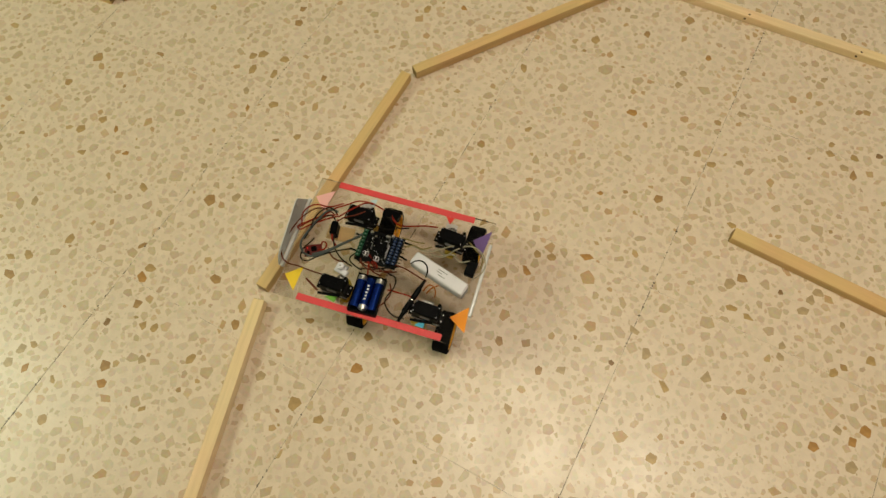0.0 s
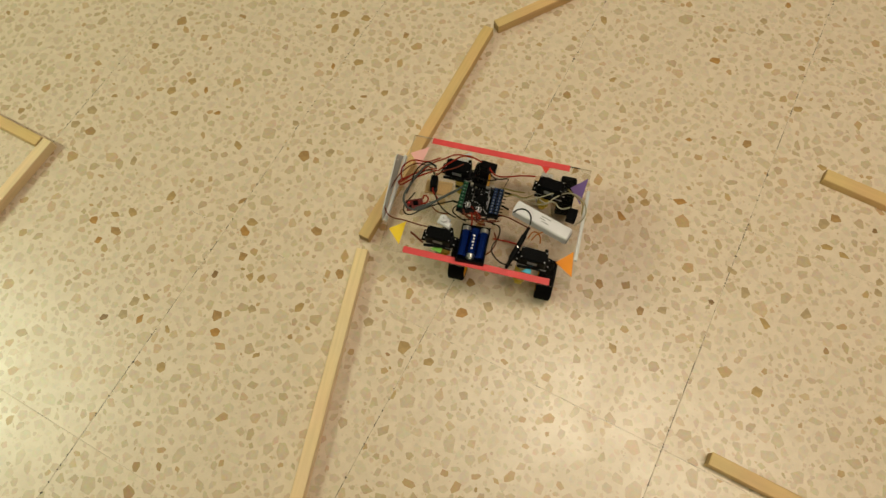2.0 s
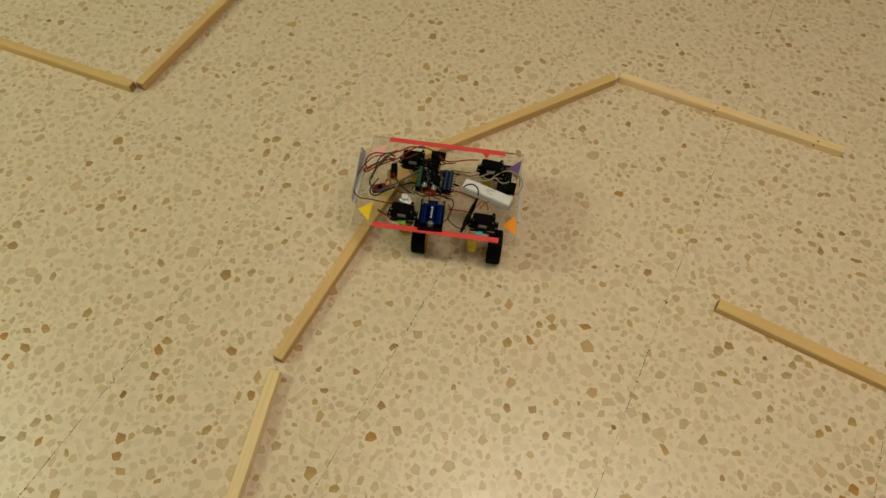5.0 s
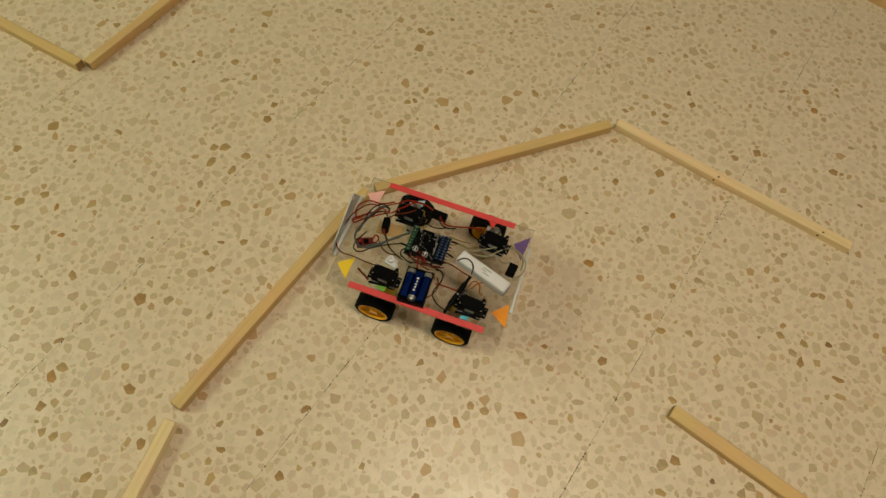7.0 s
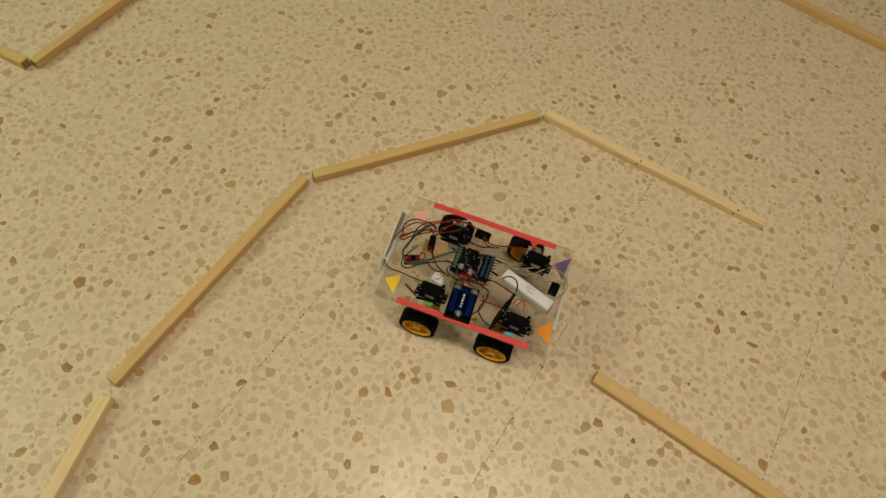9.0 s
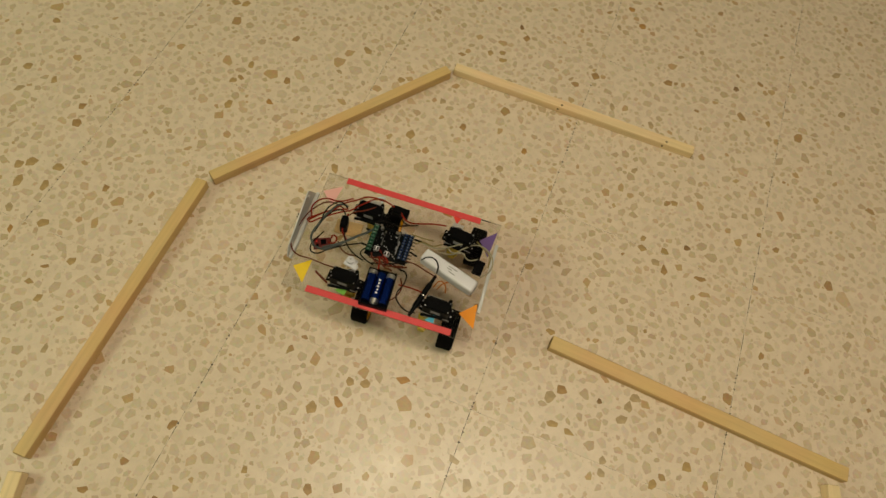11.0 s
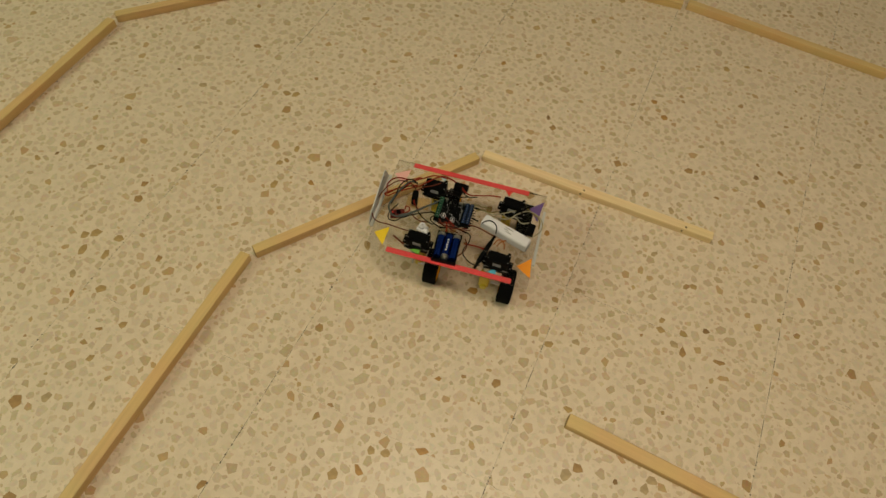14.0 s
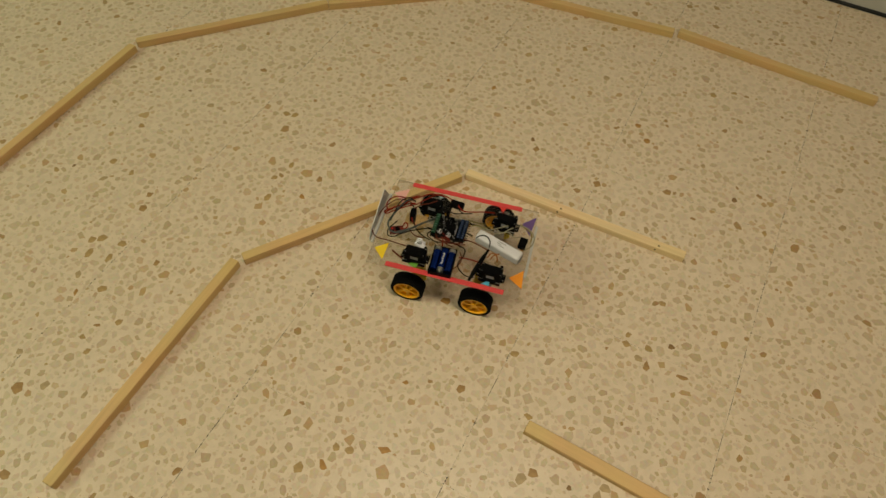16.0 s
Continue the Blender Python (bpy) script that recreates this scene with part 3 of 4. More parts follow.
def run_wires():
    loose("brown", 0.118, (-0.100, 0.043), (-0.124, 0.046), (-0.142, 0.029), (-0.152, 0.003), (-0.155, -0.026), (-0.152, -0.044), (-0.141, -0.054), (-0.119, -0.055), (-0.093, -0.057), (-0.081, -0.057))
    loose("red", 0.122, (-0.092, 0.042), (-0.116, 0.030), (-0.133, 0.016), (-0.143, 0.002), (-0.126, 0.013), (-0.106, 0.029), (-0.091, 0.039))
    loose("red", 0.121, (-0.143, 0.005), (-0.128, 0.021), (-0.111, 0.036), (-0.101, 0.049), (-0.086, 0.060), (-0.068, 0.073), (-0.042, 0.074))
    loose("red", 0.119, (-0.090, 0.035), (-0.090, 0.019), (-0.088, 0.003), (-0.077, -0.008))
    loose("red", 0.120, (-0.141, 0.011), (-0.146, 0.030), (-0.134, 0.047), (-0.109, 0.051), (-0.091, 0.063))
    loose("red", 0.126, (-0.089, 0.036), (-0.074, 0.053), (-0.050, 0.072), (-0.036, 0.070), (-0.025, 0.067))
    loose("red", 0.116, (-0.014, 0.069), (-0.007, 0.059), (0.004, 0.053), (0.021, 0.056), (0.042, 0.063), (0.062, 0.067))
    loose("black", 0.116, (-0.015, 0.067), (-0.009, 0.055), (0.003, 0.048), (0.020, 0.053))
    loose("grey", 0.124, (-0.120, -0.034), (-0.128, -0.023), (-0.125, 0.001), (-0.116, 0.028), (-0.104, 0.045), (-0.093, 0.045))
    loose("grey", 0.120, (-0.122, -0.033), (-0.106, -0.035), (-0.087, -0.022), (-0.068, -0.003), (-0.053, 0.012), (-0.043, 0.024))
    loose("grey", 0.117, (-0.108, -0.031), (-0.086, -0.017), (-0.065, 0.003), (-0.048, 0.018))
    loose("black", 0.114, (-0.116, -0.003), (-0.125, -0.037), (-0.116, -0.043), (-0.098, -0.030), (-0.078, -0.016), (-0.053, -0.003))
    loose("black", 0.120, (-0.087, 0.017), (-0.083, -0.002), (-0.070, -0.020), (-0.053, -0.030), (-0.042, -0.033))
    loose("black", 0.128, (-0.092, 0.040), (-0.104, 0.046), (-0.115, 0.039), (-0.122, 0.024), (-0.123, 0.006))
    loose("red", 0.113, (0.020, -0.051), (0.043, -0.051), (0.065, -0.052))
    loose("black", 0.113, (0.013, -0.026), (0.025, -0.030), (0.028, -0.044), (0.022, -0.069), (0.031, -0.081), (0.043, -0.087), (0.057, -0.086))
    loose("black", 0.122, (0.041, -0.005), (0.049, 0.002), (0.059, 0.003), (0.068, -0.005), (0.070, -0.019))
    loose("pale", 0.116, (0.015, 0.029), (0.039, 0.025), (0.059, 0.023), (0.077, 0.033), (0.095, 0.045))
    loose("pale", 0.113, (0.066, 0.021), (0.085, 0.024), (0.098, 0.038), (0.118, 0.051), (0.137, 0.046), (0.147, 0.033), (0.147, 0.015), (0.135, -0.001))
    loose("olive", 0.116, (0.014, 0.035), (0.034, 0.033), (0.051, 0.035))
    loose("olive", 0.113, (0.115, 0.058), (0.128, 0.048), (0.141, 0.038), (0.143, 0.020))
    loose("brown", 0.116, (0.018, -0.011), (0.035, -0.013), (0.056, -0.019), (0.072, -0.023))
    loose("orange", 0.116, (0.071, -0.039), (0.079, -0.027), (0.088, -0.032), (0.091, -0.043))
    loose("orange", 0.116, (0.077, -0.041), (0.083, -0.031), (0.091, -0.024))
    loose("red", 0.116, (-0.100, -0.012), (-0.100, -0.007), (-0.093, -0.009), (-0.094, -0.018), (-0.102, -0.020))
    loose("red", 0.113, (-0.018, -0.015), (-0.007, -0.024), (-0.013, -0.015), (-0.025, -0.006))
    # Wires from board to battery; their dark colours also stand for shade there.
    loose("brown", 0.118, (-0.035, -0.016), (-0.028, -0.026), (-0.015, -0.030), (0.002, -0.028), (0.018, -0.022))
    loose("red", 0.117, (-0.021, -0.018), (-0.018, -0.028), (-0.016, -0.038))
    loose("black", 0.118, (-0.045, -0.010), (-0.050, -0.022), (-0.040, -0.030), (-0.026, -0.034))
    loose("black", 0.122, (-0.044, 0.034), (-0.030, 0.040), (-0.012, 0.038), (0.004, 0.044))
    loose("olive", 0.118, (0.024, 0.020), (0.036, 0.026), (0.050, 0.024), (0.064, 0.032))
    loose("pale", 0.113, (0.072, 0.034), (0.084, 0.026), (0.098, 0.030), (0.110, 0.022), (0.124, 0.028))
    # More dark wires below the board, added to deepen the shade as well.
    loose("black", 0.112, (-0.040, -0.018), (-0.022, -0.024), (0.000, -0.022), (0.018, -0.028))
    loose("brown", 0.113, (-0.036, -0.022), (-0.018, -0.019), (0.006, -0.026), (0.024, -0.020))
    loose("black", 0.114, (-0.030, -0.030), (-0.012, -0.027), (0.008, -0.019), (0.022, -0.013))
    loose("brown", 0.115, (-0.024, -0.017), (-0.010, -0.031), (0.004, -0.033))
    loose("brown", 0.112, (0.020, -0.040), (0.026, -0.055), (0.022, -0.070), (0.014, -0.080))
    loose("black", 0.122, (-0.092, 0.030), (-0.098, 0.036), (-0.108, 0.033), (-0.118, 0.020), (-0.124, 0.004), (-0.127, -0.012))
    loose("brown", 0.124, (-0.088, 0.030), (-0.080, 0.038), (-0.066, 0.046), (-0.052, 0.058))
    loose("brown", 0.113, (-0.054, -0.026), (-0.070, -0.028), (-0.082, -0.022), (-0.090, -0.012))


AXES = [(-0.0615, -0.0595), (0.079, -0.055), (-0.062, 0.074), (0.0775, 0.0775)]      # upright turning axes of the four modules
HUBS = [(0.0325, -0.0065), (0.034, -0.012), (0.034, 0.006), (0.0395, 0.0105)]         # each wheel's middle, from its axis
RADIUS = 0.0325



def tyre_mesh():
    bm = bmesh.new()
    ring(bm, [(-0.0130, 0.0262), (-0.0130, 0.0300), (-0.0118, 0.0318), (-0.008, 0.0325), (0.008, 0.0325), (0.0118, 0.0318), (0.0130, 0.0300), (0.0130, 0.0262)], 48)
    for k in range(36):
        a = 2 * math.pi * k / 36
        box(bm, (0, 0.0322 * math.cos(a), 0.0322 * math.sin(a)), (0.023, 0.0028, 0.0012), 0, Matrix.Rotation(a - math.pi / 2, 4, "X"))
    return finish("tyre", bm, RUBBER, True)


def rim_mesh():
    bm = bmesh.new()
    ring(bm, [(-0.0125, 0.0235), (-0.0125, 0.0266), (0.0128, 0.0266), (0.0128, 0.0235)], 48)
    ring(bm, [(-0.004, 0.0005), (-0.004, 0.0065), (0.0118, 0.0065), (0.0118, 0.0005)], 24)
    for k in range(6):
        a = 2 * math.pi * k / 6
        for s in (-0.17, 0.17):
            box(bm, (0.007, 0.0152 * math.cos(a + s * 0.75), 0.0152 * math.sin(a + s * 0.75)), (0.006, 0.019, 0.0022), 0.0004, Matrix.Rotation(a + s, 4, "X"))
    ring(bm, [(0.001, 0.004), (0.001, 0.0245), (0.0025, 0.0245), (0.0025, 0.004)], 36)
    return finish("rim", bm, YELLOW_RIM, True)


TYRE, RIM = tyre_mesh(), rim_mesh()
modules, spinners = [], []


def drive_module(x, y, motor, hub):
    """A yellow gear motor hung upright under the deck, which turns about its upright axis; its wheel sits beside it."""
    bm = bmesh.new()
    mx, my = motor
    box(bm, (mx, my, 0.0545), (0.0185, 0.0225, 0.053), 0.002)
    tube(bm, (mx, my - 0.015, 0.0325), (mx, my + 0.015, 0.0325), 0.006, 12)
    ob = part("gear_motor", bm, YELLOW_BOX, robot, "yellow plastic gear motor", at=pose(x, y, 0))
    bm = bmesh.new()
    tube(bm, (mx, my, 0.081), (mx, my, 0.097), 0.0095, 20)
    part("motor_can", bm, STEEL, ob, "steel motor can", True)
    bm = bmesh.new()
    box(bm, (-0.0065, 0, 0.062), (0.002, 0.020, 0.066), 0.0005)
    box(bm, (0.002, 0, 0.0957), (0.018, 0.020, 0.002), 0.0005)
    part("steering_bracket", bm, ALUMINIUM, ob, "bent aluminium bracket")
    bm = bmesh.new()
    tube(bm, (0.004, hub[1], RADIUS), (hub[0] + 0.002, hub[1], RADIUS), 0.0026, 12)
    part("axle", bm, WHITE, ob)
    for name, me in (("tyre", TYRE), ("rim", RIM)):
        w = new(name, me)
        w.parent = ob
        w.matrix_basis = pose(*hub, RADIUS)
        tagged(w, "black rubber tyre with a fine tread" if name == "tyre" else "yellow spoked wheel rim")
        spinners.append((len(modules), w))
    modules.append(ob)


plate()
bars()
triangle("yellow", [(-0.1415, -0.0675), (-0.1190, -0.0895), (-0.1180, -0.0490)])
triangle("pink", [(-0.1445, 0.0700), (-0.1225, 0.0480), (-0.1175, 0.0880)])
triangle("purple", [(0.1190, 0.0670), (0.1385, 0.0415), (0.1435, 0.0900)])
triangle("orange", [(0.1195, -0.0620), (0.1470, -0.0795), (0.1430, -0.0390)])
triangle("green", [(-0.0700, -0.0850), (-0.0530, -0.0890), (-0.0500, -0.0700)])
triangle("cyan", [(0.0726, -0.0885), (0.0870, -0.0893), (0.0866, -0.0740)])
triangle("red", [(0.0669, 0.0950), (0.0764, 0.0831), (0.0810, 0.0950)])
triangle("pale_blue", [(-0.0583, 0.0880), (-0.0481, 0.0780), (-0.0470, 0.0930)])
for sx, sy, turn in ((-0.060, -0.066, -2), (0.086, -0.0665, -3), (0.088, 0.055, -6), (-0.060, 0.054, -2)):
    servo(sx, sy, turn)
battery_holder()
power_bank()
controller()
small_boards()
for (ax, ay), motor, hub in zip(AXES, ((0.0045, 0.0075), (-0.008, -0.013), (0.0045, -0.006), (0.0045, -0.0055)), HUBS):
    drive_module(ax, ay, motor, hub)
run_wires()



# ---- floor tiles ----
TILE, TILE_X, TILE_Y = 0.4, 0.172, 0.137           # side, and one crossing of the joints in room space
NEAR = (-1.83, 1.18, -0.67)                        # the stretch of floor that the walk passes: x from, x to, y from


def tile_places():
    for i in range(-18, 11):
        for j in range(-12, 7):
            x, y = TILE_X + TILE * (i + 0.5), TILE_Y + TILE * (j + 0.5)
            if X0 - 0.2 < x < X1 + 0.2 and Y0 - 0.2 < y < Y1 + 0.2:
                yield x, y, NEAR[0] < x < NEAR[1] and y > NEAR[2]


def tiles():
    s = TILE
    bm = bmesh.new()
    box(bm, (0, 0, -0.006), (s - 0.0009, s - 0.0003, 0.012), 0.0004)
    me = finish("tile", bm, BINDER)
    far = bmesh.new()
    for x, y, near in tile_places():
        if near:
            ob = new("tile", me)
            ob.parent = floor
            ob.matrix_basis = pose(x, y, 0)
        else:
            box(far, (x, y, -0.006), (s - 0.0009, s - 0.0003, 0.012))
    tagged(part("outer_tiles", far, TERRAZZO, floor), kind="stuff")


tiles()


def trimmed(poly, axis, limit, sign):
    """Cuts a polygon off where it passes a tile's edge."""
    out = []
    for k, p in enumerate(poly):
        q = poly[(k + 1) % len(poly)]
        dp, dq = sign * (limit - p[axis]), sign * (limit - q[axis])
        if dp >= 0:
            out.append(p)
        if (dp >= 0) != (dq >= 0):
            f = dp / (dp - dq)
            out.append((p[0] + f * (q[0] - p[0]), p[1] + f * (q[1] - p[1])))
    return out


def chip_outline(rnd, r):
    n = rnd.choice((4, 5, 5, 5, 6))
    squash, turn = rnd.uniform(0.58, 1.0), rnd.uniform(0, 6.283)
    c, s = math.cos(turn), math.sin(turn)
    corners = []
    for k in range(n):
        a = 6.283 * (k + rnd.uniform(-0.30, 0.30)) / n
        l = r * rnd.uniform(0.78, 1.18)
        px, py = l * math.cos(a), l * squash * math.sin(a)
        corners.append((px * c - py * s, px * s + py * c))
    # worn corners: each is cut back a little
    out = []
    for k, p in enumerate(corners):
        a, b = corners[k - 1], corners[(k + 1) % n]
        for q in (a, b):
            f = rnd.uniform(0.03, 0.14)
            out.append((p[0] + f * (q[0] - p[0]), p[1] + f * (q[1] - p[1])))
    return out


# ---- larger stone chips that lie in the polished floor ----
CHIPS = {}
CHIPS["tan"] = [(-0.959, 1.174), (-0.43, 1.068), (-0.377, 1.039), (-0.546, 1.032), (-0.057, 1.055), (-0.344, 0.814), (-0.395, 0.854), (-0.376, 0.858), (-0.331, 0.85), (-0.273, 0.672), (-0.31, 0.608), (-0.331, 0.741), (-0.653, 0.682), (-0.688, 0.658), (-0.671, 0.607), (-0.389, 0.82), (0.198, 1.145), (0.452, 1.156), (0.266, 1.073), (0.284, 0.945), (0.143, 0.863), (0.488, 0.672), (0.71, 0.731), (0.703, 0.711), (0.785, 0.806), (0.157, 0.722), (-0.533, 0.543), (-0.728, 0.392), (-0.697, 0.398), (-0.634, 0.433), (-0.478, 0.391), (-0.442, 0.287), (-0.462, 0.29), (-0.583, 0.191), (-0.632, 0.242), (-0.369, 0.242), (-0.426, 0.158), (-0.578, 0.127), (-0.146, 0.165), (-0.19, 0.186), (0.181, 0.47), (0.205, 0.466), (0.124, 0.43), (0.032, 0.342), (0.145, 0.206)]
CHIPS["ochre"] = [(0.36, 0.152), (0.385, 0.261), (0.501, 0.4), (0.526, 0.386), (0.65, 0.305), (0.711, 0.329), (0.515, 0.552), (-0.059, 0.999), (-0.027, 1.094), (-0.051, 1.253), (0.667, 1.576), (0.989, 1.43), (1.043, 1.443), (0.754, 1.669), (0.477, 1.137), (1.029, 1.002)]
CHIPS["brown"] = [(-0.317, 0.981), (-0.318, 0.943), (-0.245, 0.81), (-0.312, 0.662), (0.535, 1.201), (0.385, 0.965), (0.672, 1.106), (0.83, 1.099), (0.738, 0.667), (0.803, 0.65), (0.392, 0.594), (-0.406, 0.528), (-0.719, 0.36), (-0.36, 0.379), (-0.482, 0.326), (-0.504, 0.219), (-0.187, 0.321), (-0.079, 0.408), (-0.088, 0.302), (-0.309, 0.304), (-0.503, 0.431), (0.124, 0.313), (0.189, 0.271), (0.522, 0.455), (0.045, 1.059), (-0.747, 1.528), (-0.163, 1.403), (1.04, 1.105), (0.878, 1.027)]
CHIPS["rust"] = [(-0.38, 0.728), (-0.62, 0.662), (-0.587, 0.612), (0.015, 1.007), (0.501, 0.913), (0.35, 0.774), (0.289, 0.597), (-0.763, 0.378), (-0.745, 0.341), (-0.486, 0.373), (-0.502, 0.19), (-0.633, 0.205), (-0.098, 0.248), (0.265, 0.472), (0.164, 0.438), (0.661, 0.203), (0.685, 0.219), (0.603, 0.19), (0.311, 1.415), (0.784, 1.302), (0.8, 1.253), (0.428, 1.4)]
CHIPS["dark"] = [(-0.989, 1.177), (-0.511, 1.047), (0.526, 1.23), (0.791, 0.712), (-0.523, 0.29), (-0.696, 0.205), (0.583, 0.434), (0.304, 0.292), (-0.325, 1.31), (0.979, 1.09)]
CHIPS["beige"] = [(-0.834, 0.608), (-0.857, 0.574), (-0.391, 0.768), (-0.433, 0.597), (0.696, 1.029), (0.746, 1.245), (0.348, 1.025), (0.441, 0.844), (0.553, 0.785), (0.724, 0.683), (0.54, 0.678), (0.452, 0.873), (0.718, 0.878), (-0.359, 0.536), (-0.723, 0.5), (-0.651, 0.234), (-0.663, 0.211), (-0.448, 0.233), (-0.057, 0.263), (-0.25, 0.223), (-0.282, 0.524), (-0.262, 0.333), (0.342, 0.349), (0.36, 0.311), (0.225, 0.273), (0.453, 0.282), (0.502, 0.442), (0.57, 0.324), (0.642, 0.217), (0.655, 0.165), (0.616, 0.405), (0.646, 0.438), (0.631, 0.423), (0.675, 0.385), (0.576, 0.343), (-0.83, 1.462), (-0.591, 1.632), (-0.492, 1.38), (-0.302, 1.385), (-0.261, 1.266), (-0.432, 1.016), (0.144, 1.088), (-0.495, 1.254), (0.348, 1.262), (0.873, 1.17)]
CHIPS["sand"] = [(0.924, 1.185), (1.17, 1.747), (1.301, 1.67), (1.404, 1.681), (1.184, 1.672), (1.214, 1.669), (0.618, 1.096), (0.771, 0.987), (0.516, 1.337), (0.719, 1.466), (1.229, 1.141), (1.205, 1.032)]
STONE = {"tan": (0.47, 0.305, 0.135), "ochre": (0.48, 0.312, 0.128), "sand": (0.49, 0.345, 0.190), "brown": (0.41, 0.242, 0.100),
         "rust": (0.46, 0.240, 0.074), "dark": (0.28, 0.160, 0.070), "beige": (0.48, 0.345, 0.192)}



def chips():
    """The large marked chips one by one, and the crowd of common ones packed round them."""
    rnd = random.Random(11)
    back = ROOM.inverted()
    taken = []
    for tone, places in CHIPS.items():
        mat = grained(tone + "_stone", STONE[tone], 0.33, vary=0.3, scale=110, bump=0.02, spec=0.3)
        for x, y in places:
            r = rnd.uniform(0.0075, 0.0125) * (0.7 if tone == "dark" else 1.0)
            bm = bmesh.new()
            sheet(bm, chip_outline(rnd, r), -0.004, 0.00015)
            ob = new("stone_chip", finish("stone_chip", bm, mat))
            ob.parent = floor
            ob.matrix_basis = back @ pose(x, y, 0)
            taken.append((*ob.matrix_basis.translation.xy, r))
    verts, faces = [], []
    half = TILE / 2 - 0.0011
    for x, y, near in tile_places():
        if not near:
            continue
        held = np.zeros((1500, 3))
        count = 0
        for q in taken:
            if abs(q[0] - x) < 0.22 and abs(q[1] - y) < 0.22:
                held[count] = q
                count += 1
        for low, high, wanted in ((0.0120, 0.0155, 26), (0.0095, 0.0120, 110), (0.0070, 0.0095, 240), (0.0045, 0.0070, 270), (0.0028, 0.0045, 110)):
            for _ in range(wanted):
                r = rnd.uniform(low, high)
                for _ in range(12):
                    cx, cy = x + rnd.uniform(-half, half), y + rnd.uniform(-half, half)
                    gap = (held[:count, 0] - cx) ** 2 + (held[:count, 1] - cy) ** 2 - (0.83 * (held[:count, 2] + r)) ** 2
                    if count == 0 or gap.min() > 0:
                        break
                else:
                    continue
                held[count] = cx, cy, r
                count += 1
                poly = [(cx + px, cy + py) for px, py in chip_outline(rnd, r)]
                for axis, limit, sign in ((0, x + half, 1), (0, x - half, -1), (1, y + half, 1), (1, y - half, -1)):
                    poly = trimmed(poly, axis, limit, sign)
                if len(poly) < 3:
                    continue
                add_chip(verts, faces, poly, rnd.uniform(0.00003, 0.00011))
    packed("common_chips", verts, faces, CHIP_STONE, "pale tan and grey-beige marble chips in the floor")
    verts, faces = [], []
    for k in range(-5, 3):
        x, y = TILE_X + TILE * k, NEAR[2]
        while y < Y1:
            crumbly = 0.5 + 0.5 * math.sin(7.1 * y + 2.3 * k) * math.sin(19.0 * y + k)
            y += rnd.uniform(0.002, 0.011)
            if rnd.random() > crumbly * 0.6:
                continue
            r = rnd.uniform(0.0005, 0.0014)
            add_chip(verts, faces, [(x + rnd.gauss(0, 0.0008) + px, y + 1.6 * py) for px, py in chip_outline(rnd, r)], 0.00013)
    packed("joint_dirt", verts, faces, DARK_DIRT, "dark dirt in the crumbled edges of the joints")


def add_chip(verts, faces, poly, z):
    first, n = len(verts), len(poly)
    verts += [(px, py, z) for px, py in poly] + [(px, py, -0.002) for px, py in poly]
    faces.append(tuple(range(first, first + n)))
    faces += [(first + k, first + n + k, first + n + (k + 1) % n, first + (k + 1) % n) for k in range(n)]


def packed(name, verts, faces, mat, label):
    me = bpy.data.meshes.new(name)
    me.from_pydata(verts, [], faces)
    me.materials.append(mat)
    ob = new(name, me)
    ob.parent = floor
    tagged(ob, label, kind="stuff")


chips()


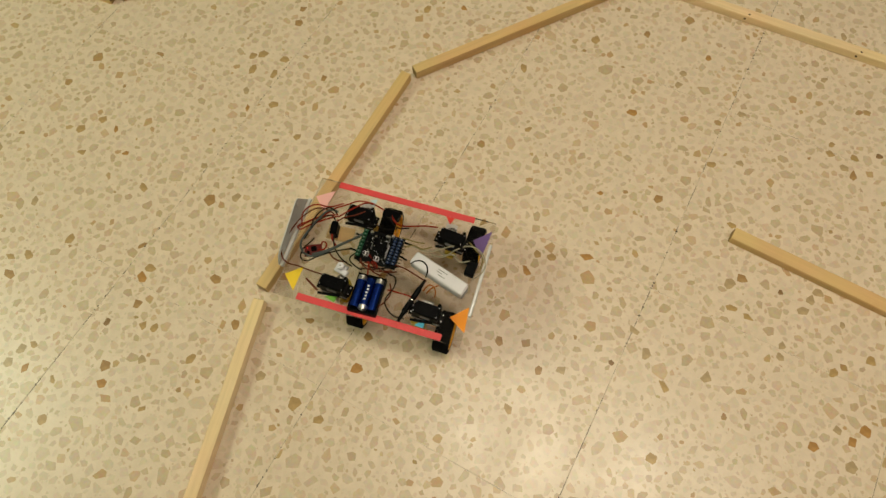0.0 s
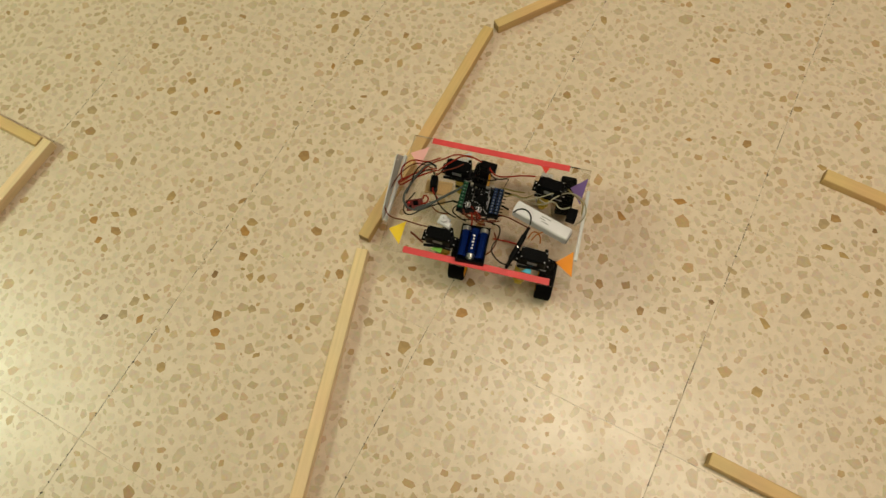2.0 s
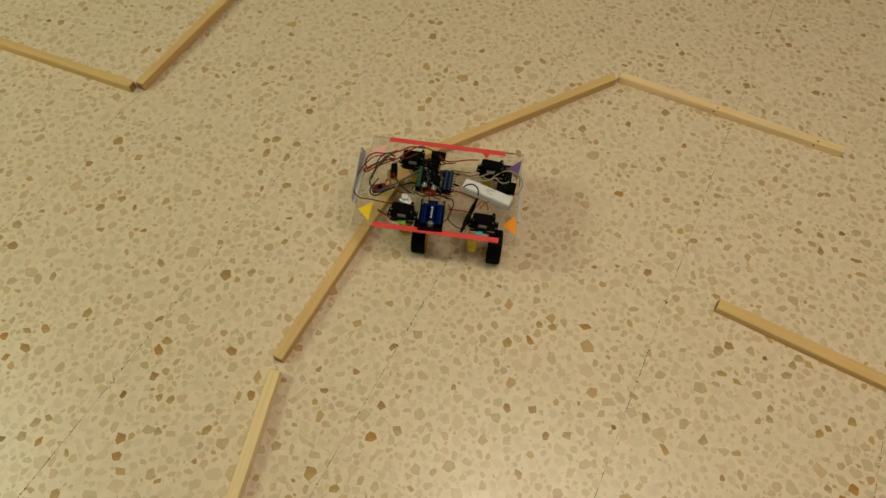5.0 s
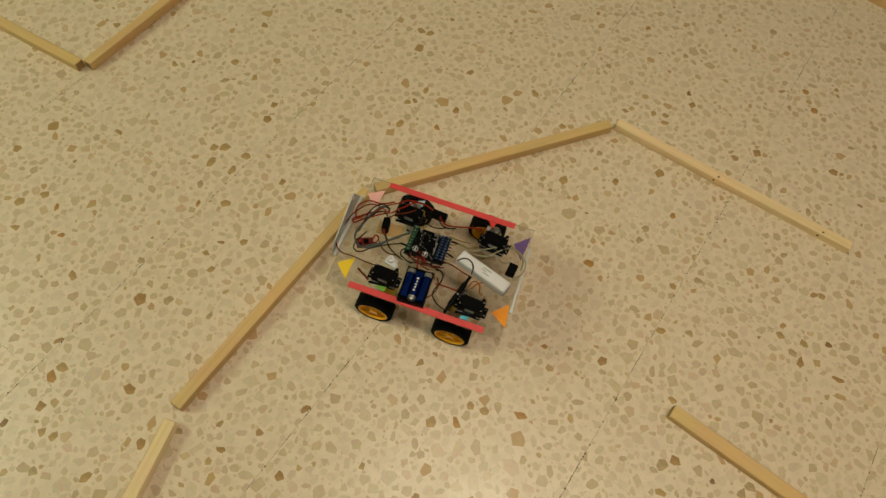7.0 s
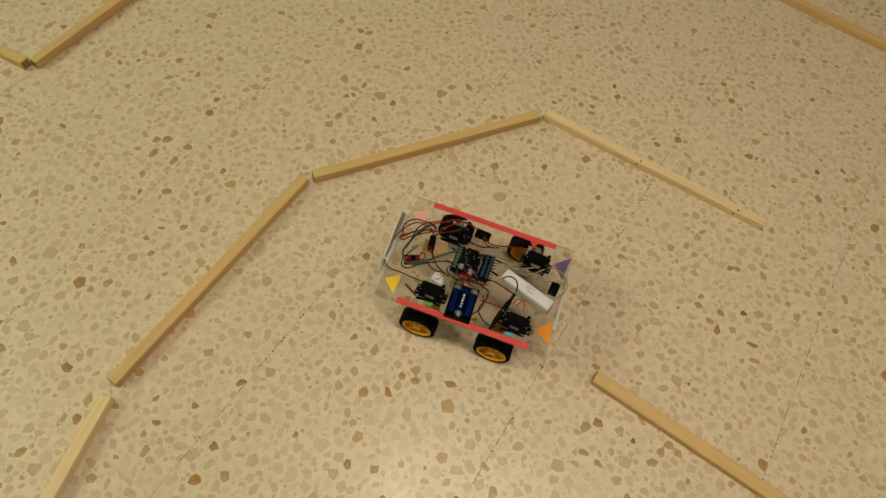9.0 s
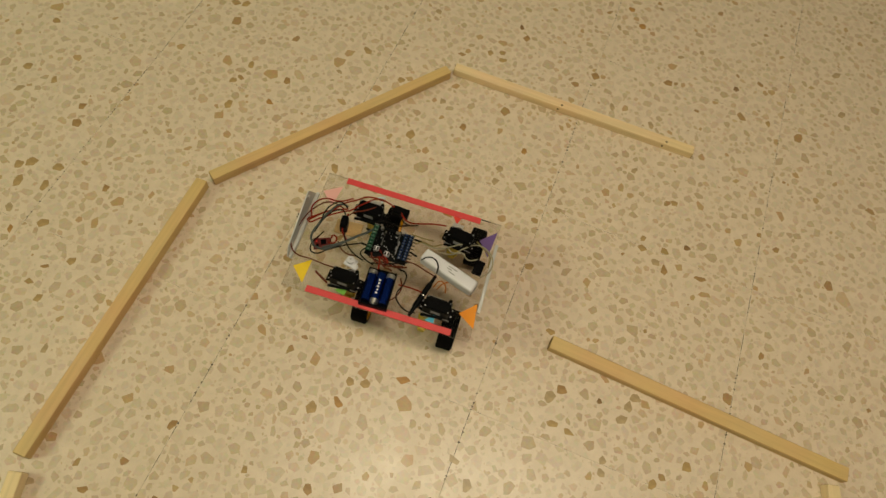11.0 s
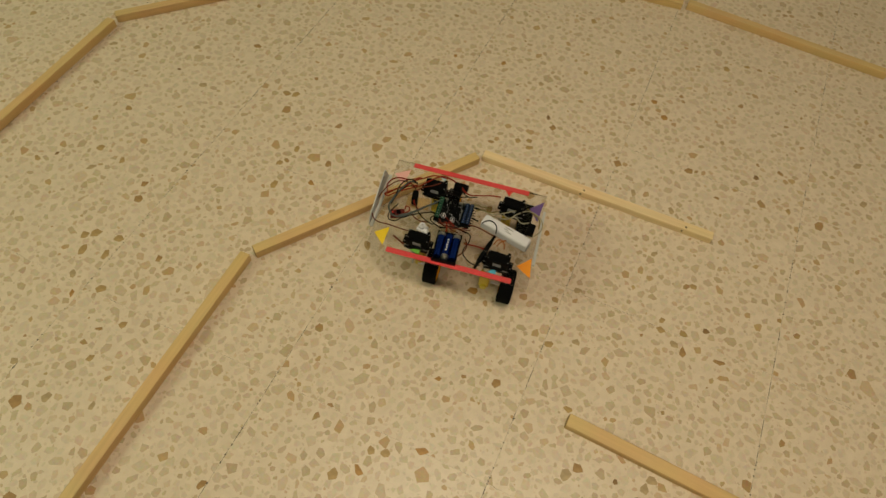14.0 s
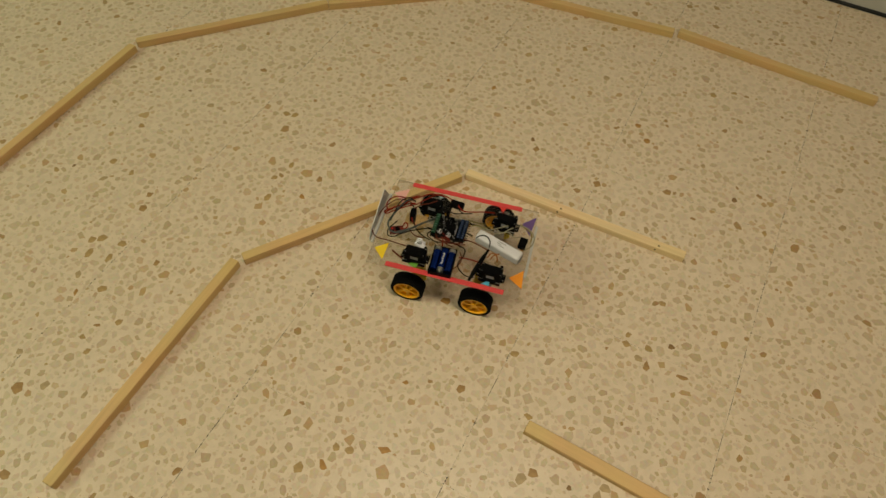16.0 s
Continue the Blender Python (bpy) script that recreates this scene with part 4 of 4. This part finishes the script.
# ---- motion of the robot ----
DRIVE = [
    (0, -0.0591, 0.4000, -11.85), (0.5, -0.0763, 0.3347, -12.44), (1, -0.0803, 0.3122, -12.61), (1.5, -0.0797, 0.3261, -10.90),
    (2, -0.0666, 0.3896, -10.31), (2.5, -0.0514, 0.4514, -9.25), (3, -0.0396, 0.5165, -7.74), (3.5, -0.0288, 0.5852, -6.25),
    (4, -0.0190, 0.6482, -5.30), (4.2, -0.0156, 0.6744, -4.76), (4.4, -0.0136, 0.6844, -4.56), (5.3, -0.0136, 0.6844, -4.56),
    (5.8, 0.0232, 0.6799, -6.80), (6.3, 0.0237, 0.6799, -6.80), (6.5, 0.0257, 0.6820, -6.89), (7, 0.0714, 0.6754, -7.56),
    (7.5, 0.1458, 0.6622, -8.12), (8, 0.2228, 0.6482, -9.60), (8.5, 0.2753, 0.6385, -10.02), (9, 0.2759, 0.6385, -10.16),
    (9.3, 0.2759, 0.6385, -10.16), (9.5, 0.2612, 0.6449, -12.01), (9.7, 0.2501, 0.6444, -18.00), (11.3, 0.2501, 0.6444, -18.00),
    (11.8, 0.2635, 0.6897, -16.57), (12, 0.2709, 0.7153, -16.26), (12.5, 0.2906, 0.7779, -14.89), (13, 0.3096, 0.8425, -13.56),
    (13.5, 0.3147, 0.8611, -13.60), (14, 0.3153, 0.8618, -13.65), (14.5, 0.3151, 0.8627, -13.78), (15, 0.3149, 0.8618, -13.72),
    (15.5, 0.3160, 0.8624, -13.60), (16, 0.3594, 0.8603, -11.16),
]
STEER = [(0.0, 0), (5.3, 0), (5.45, 35), (5.6, 68), (5.75, 90), (9.3, 90), (9.4, 80), (9.5, 54), (9.6, 22), (9.7, 4), (9.8, 0),
         (15.4, 0), (15.5, 12), (15.6, 52), (15.7, 82), (15.8, 90), (15.9, 90), (16.0, 90)]
LAGS = [0.0, 0.06, 0.0, 0.04]              # the four servos do not start together
SIDES = [-1, -1, 1, 1]


def motions():
    walk(robot, [(t, pose(x, y, 0, 0, 0, yaw)) for t, x, y, yaw in DRIVE])
    for ob, (ax, ay), side, lag in zip(modules, AXES, SIDES, LAGS):
        walk(ob, [(t if t in (0, 16) else t + lag, pose(ax, ay, 0, 0, 0, side * a)) for t, a in STEER])
    ts = [d[0] for d in DRIVE]
    steps = [0.2 * k for k in range(81)]
    for index, w in spinners:
        (ax, ay), side, (hx, hy) = AXES[index], SIDES[index], HUBS[index]
        roll, last, rows = 17.0 * index, None, []
        for t in steps:
            x, y, yaw = (float(np.interp(t, ts, [d[i] for d in DRIVE])) for i in (1, 2, 3))
            turn = radians(side * float(np.interp(t - LAGS[index], [s[0] for s in STEER], [s[1] for s in STEER])))
            yaw = radians(yaw)
            hub = Vector((ax + hx * math.cos(turn) - hy * math.sin(turn), ay + hx * math.sin(turn) + hy * math.cos(turn)))
            at = Vector((x + hub.x * math.cos(yaw) - hub.y * math.sin(yaw), y + hub.x * math.sin(yaw) + hub.y * math.cos(yaw)))
            if last is not None:
                ahead = Vector((-math.sin(yaw + turn), math.cos(yaw + turn)))
                roll -= math.degrees((at - last).dot(ahead) / RADIUS)
            last = at
            rows.append((t, pose(hx, hy, RADIUS, roll, 0, 0)))
        walk(w, rows)


motions()
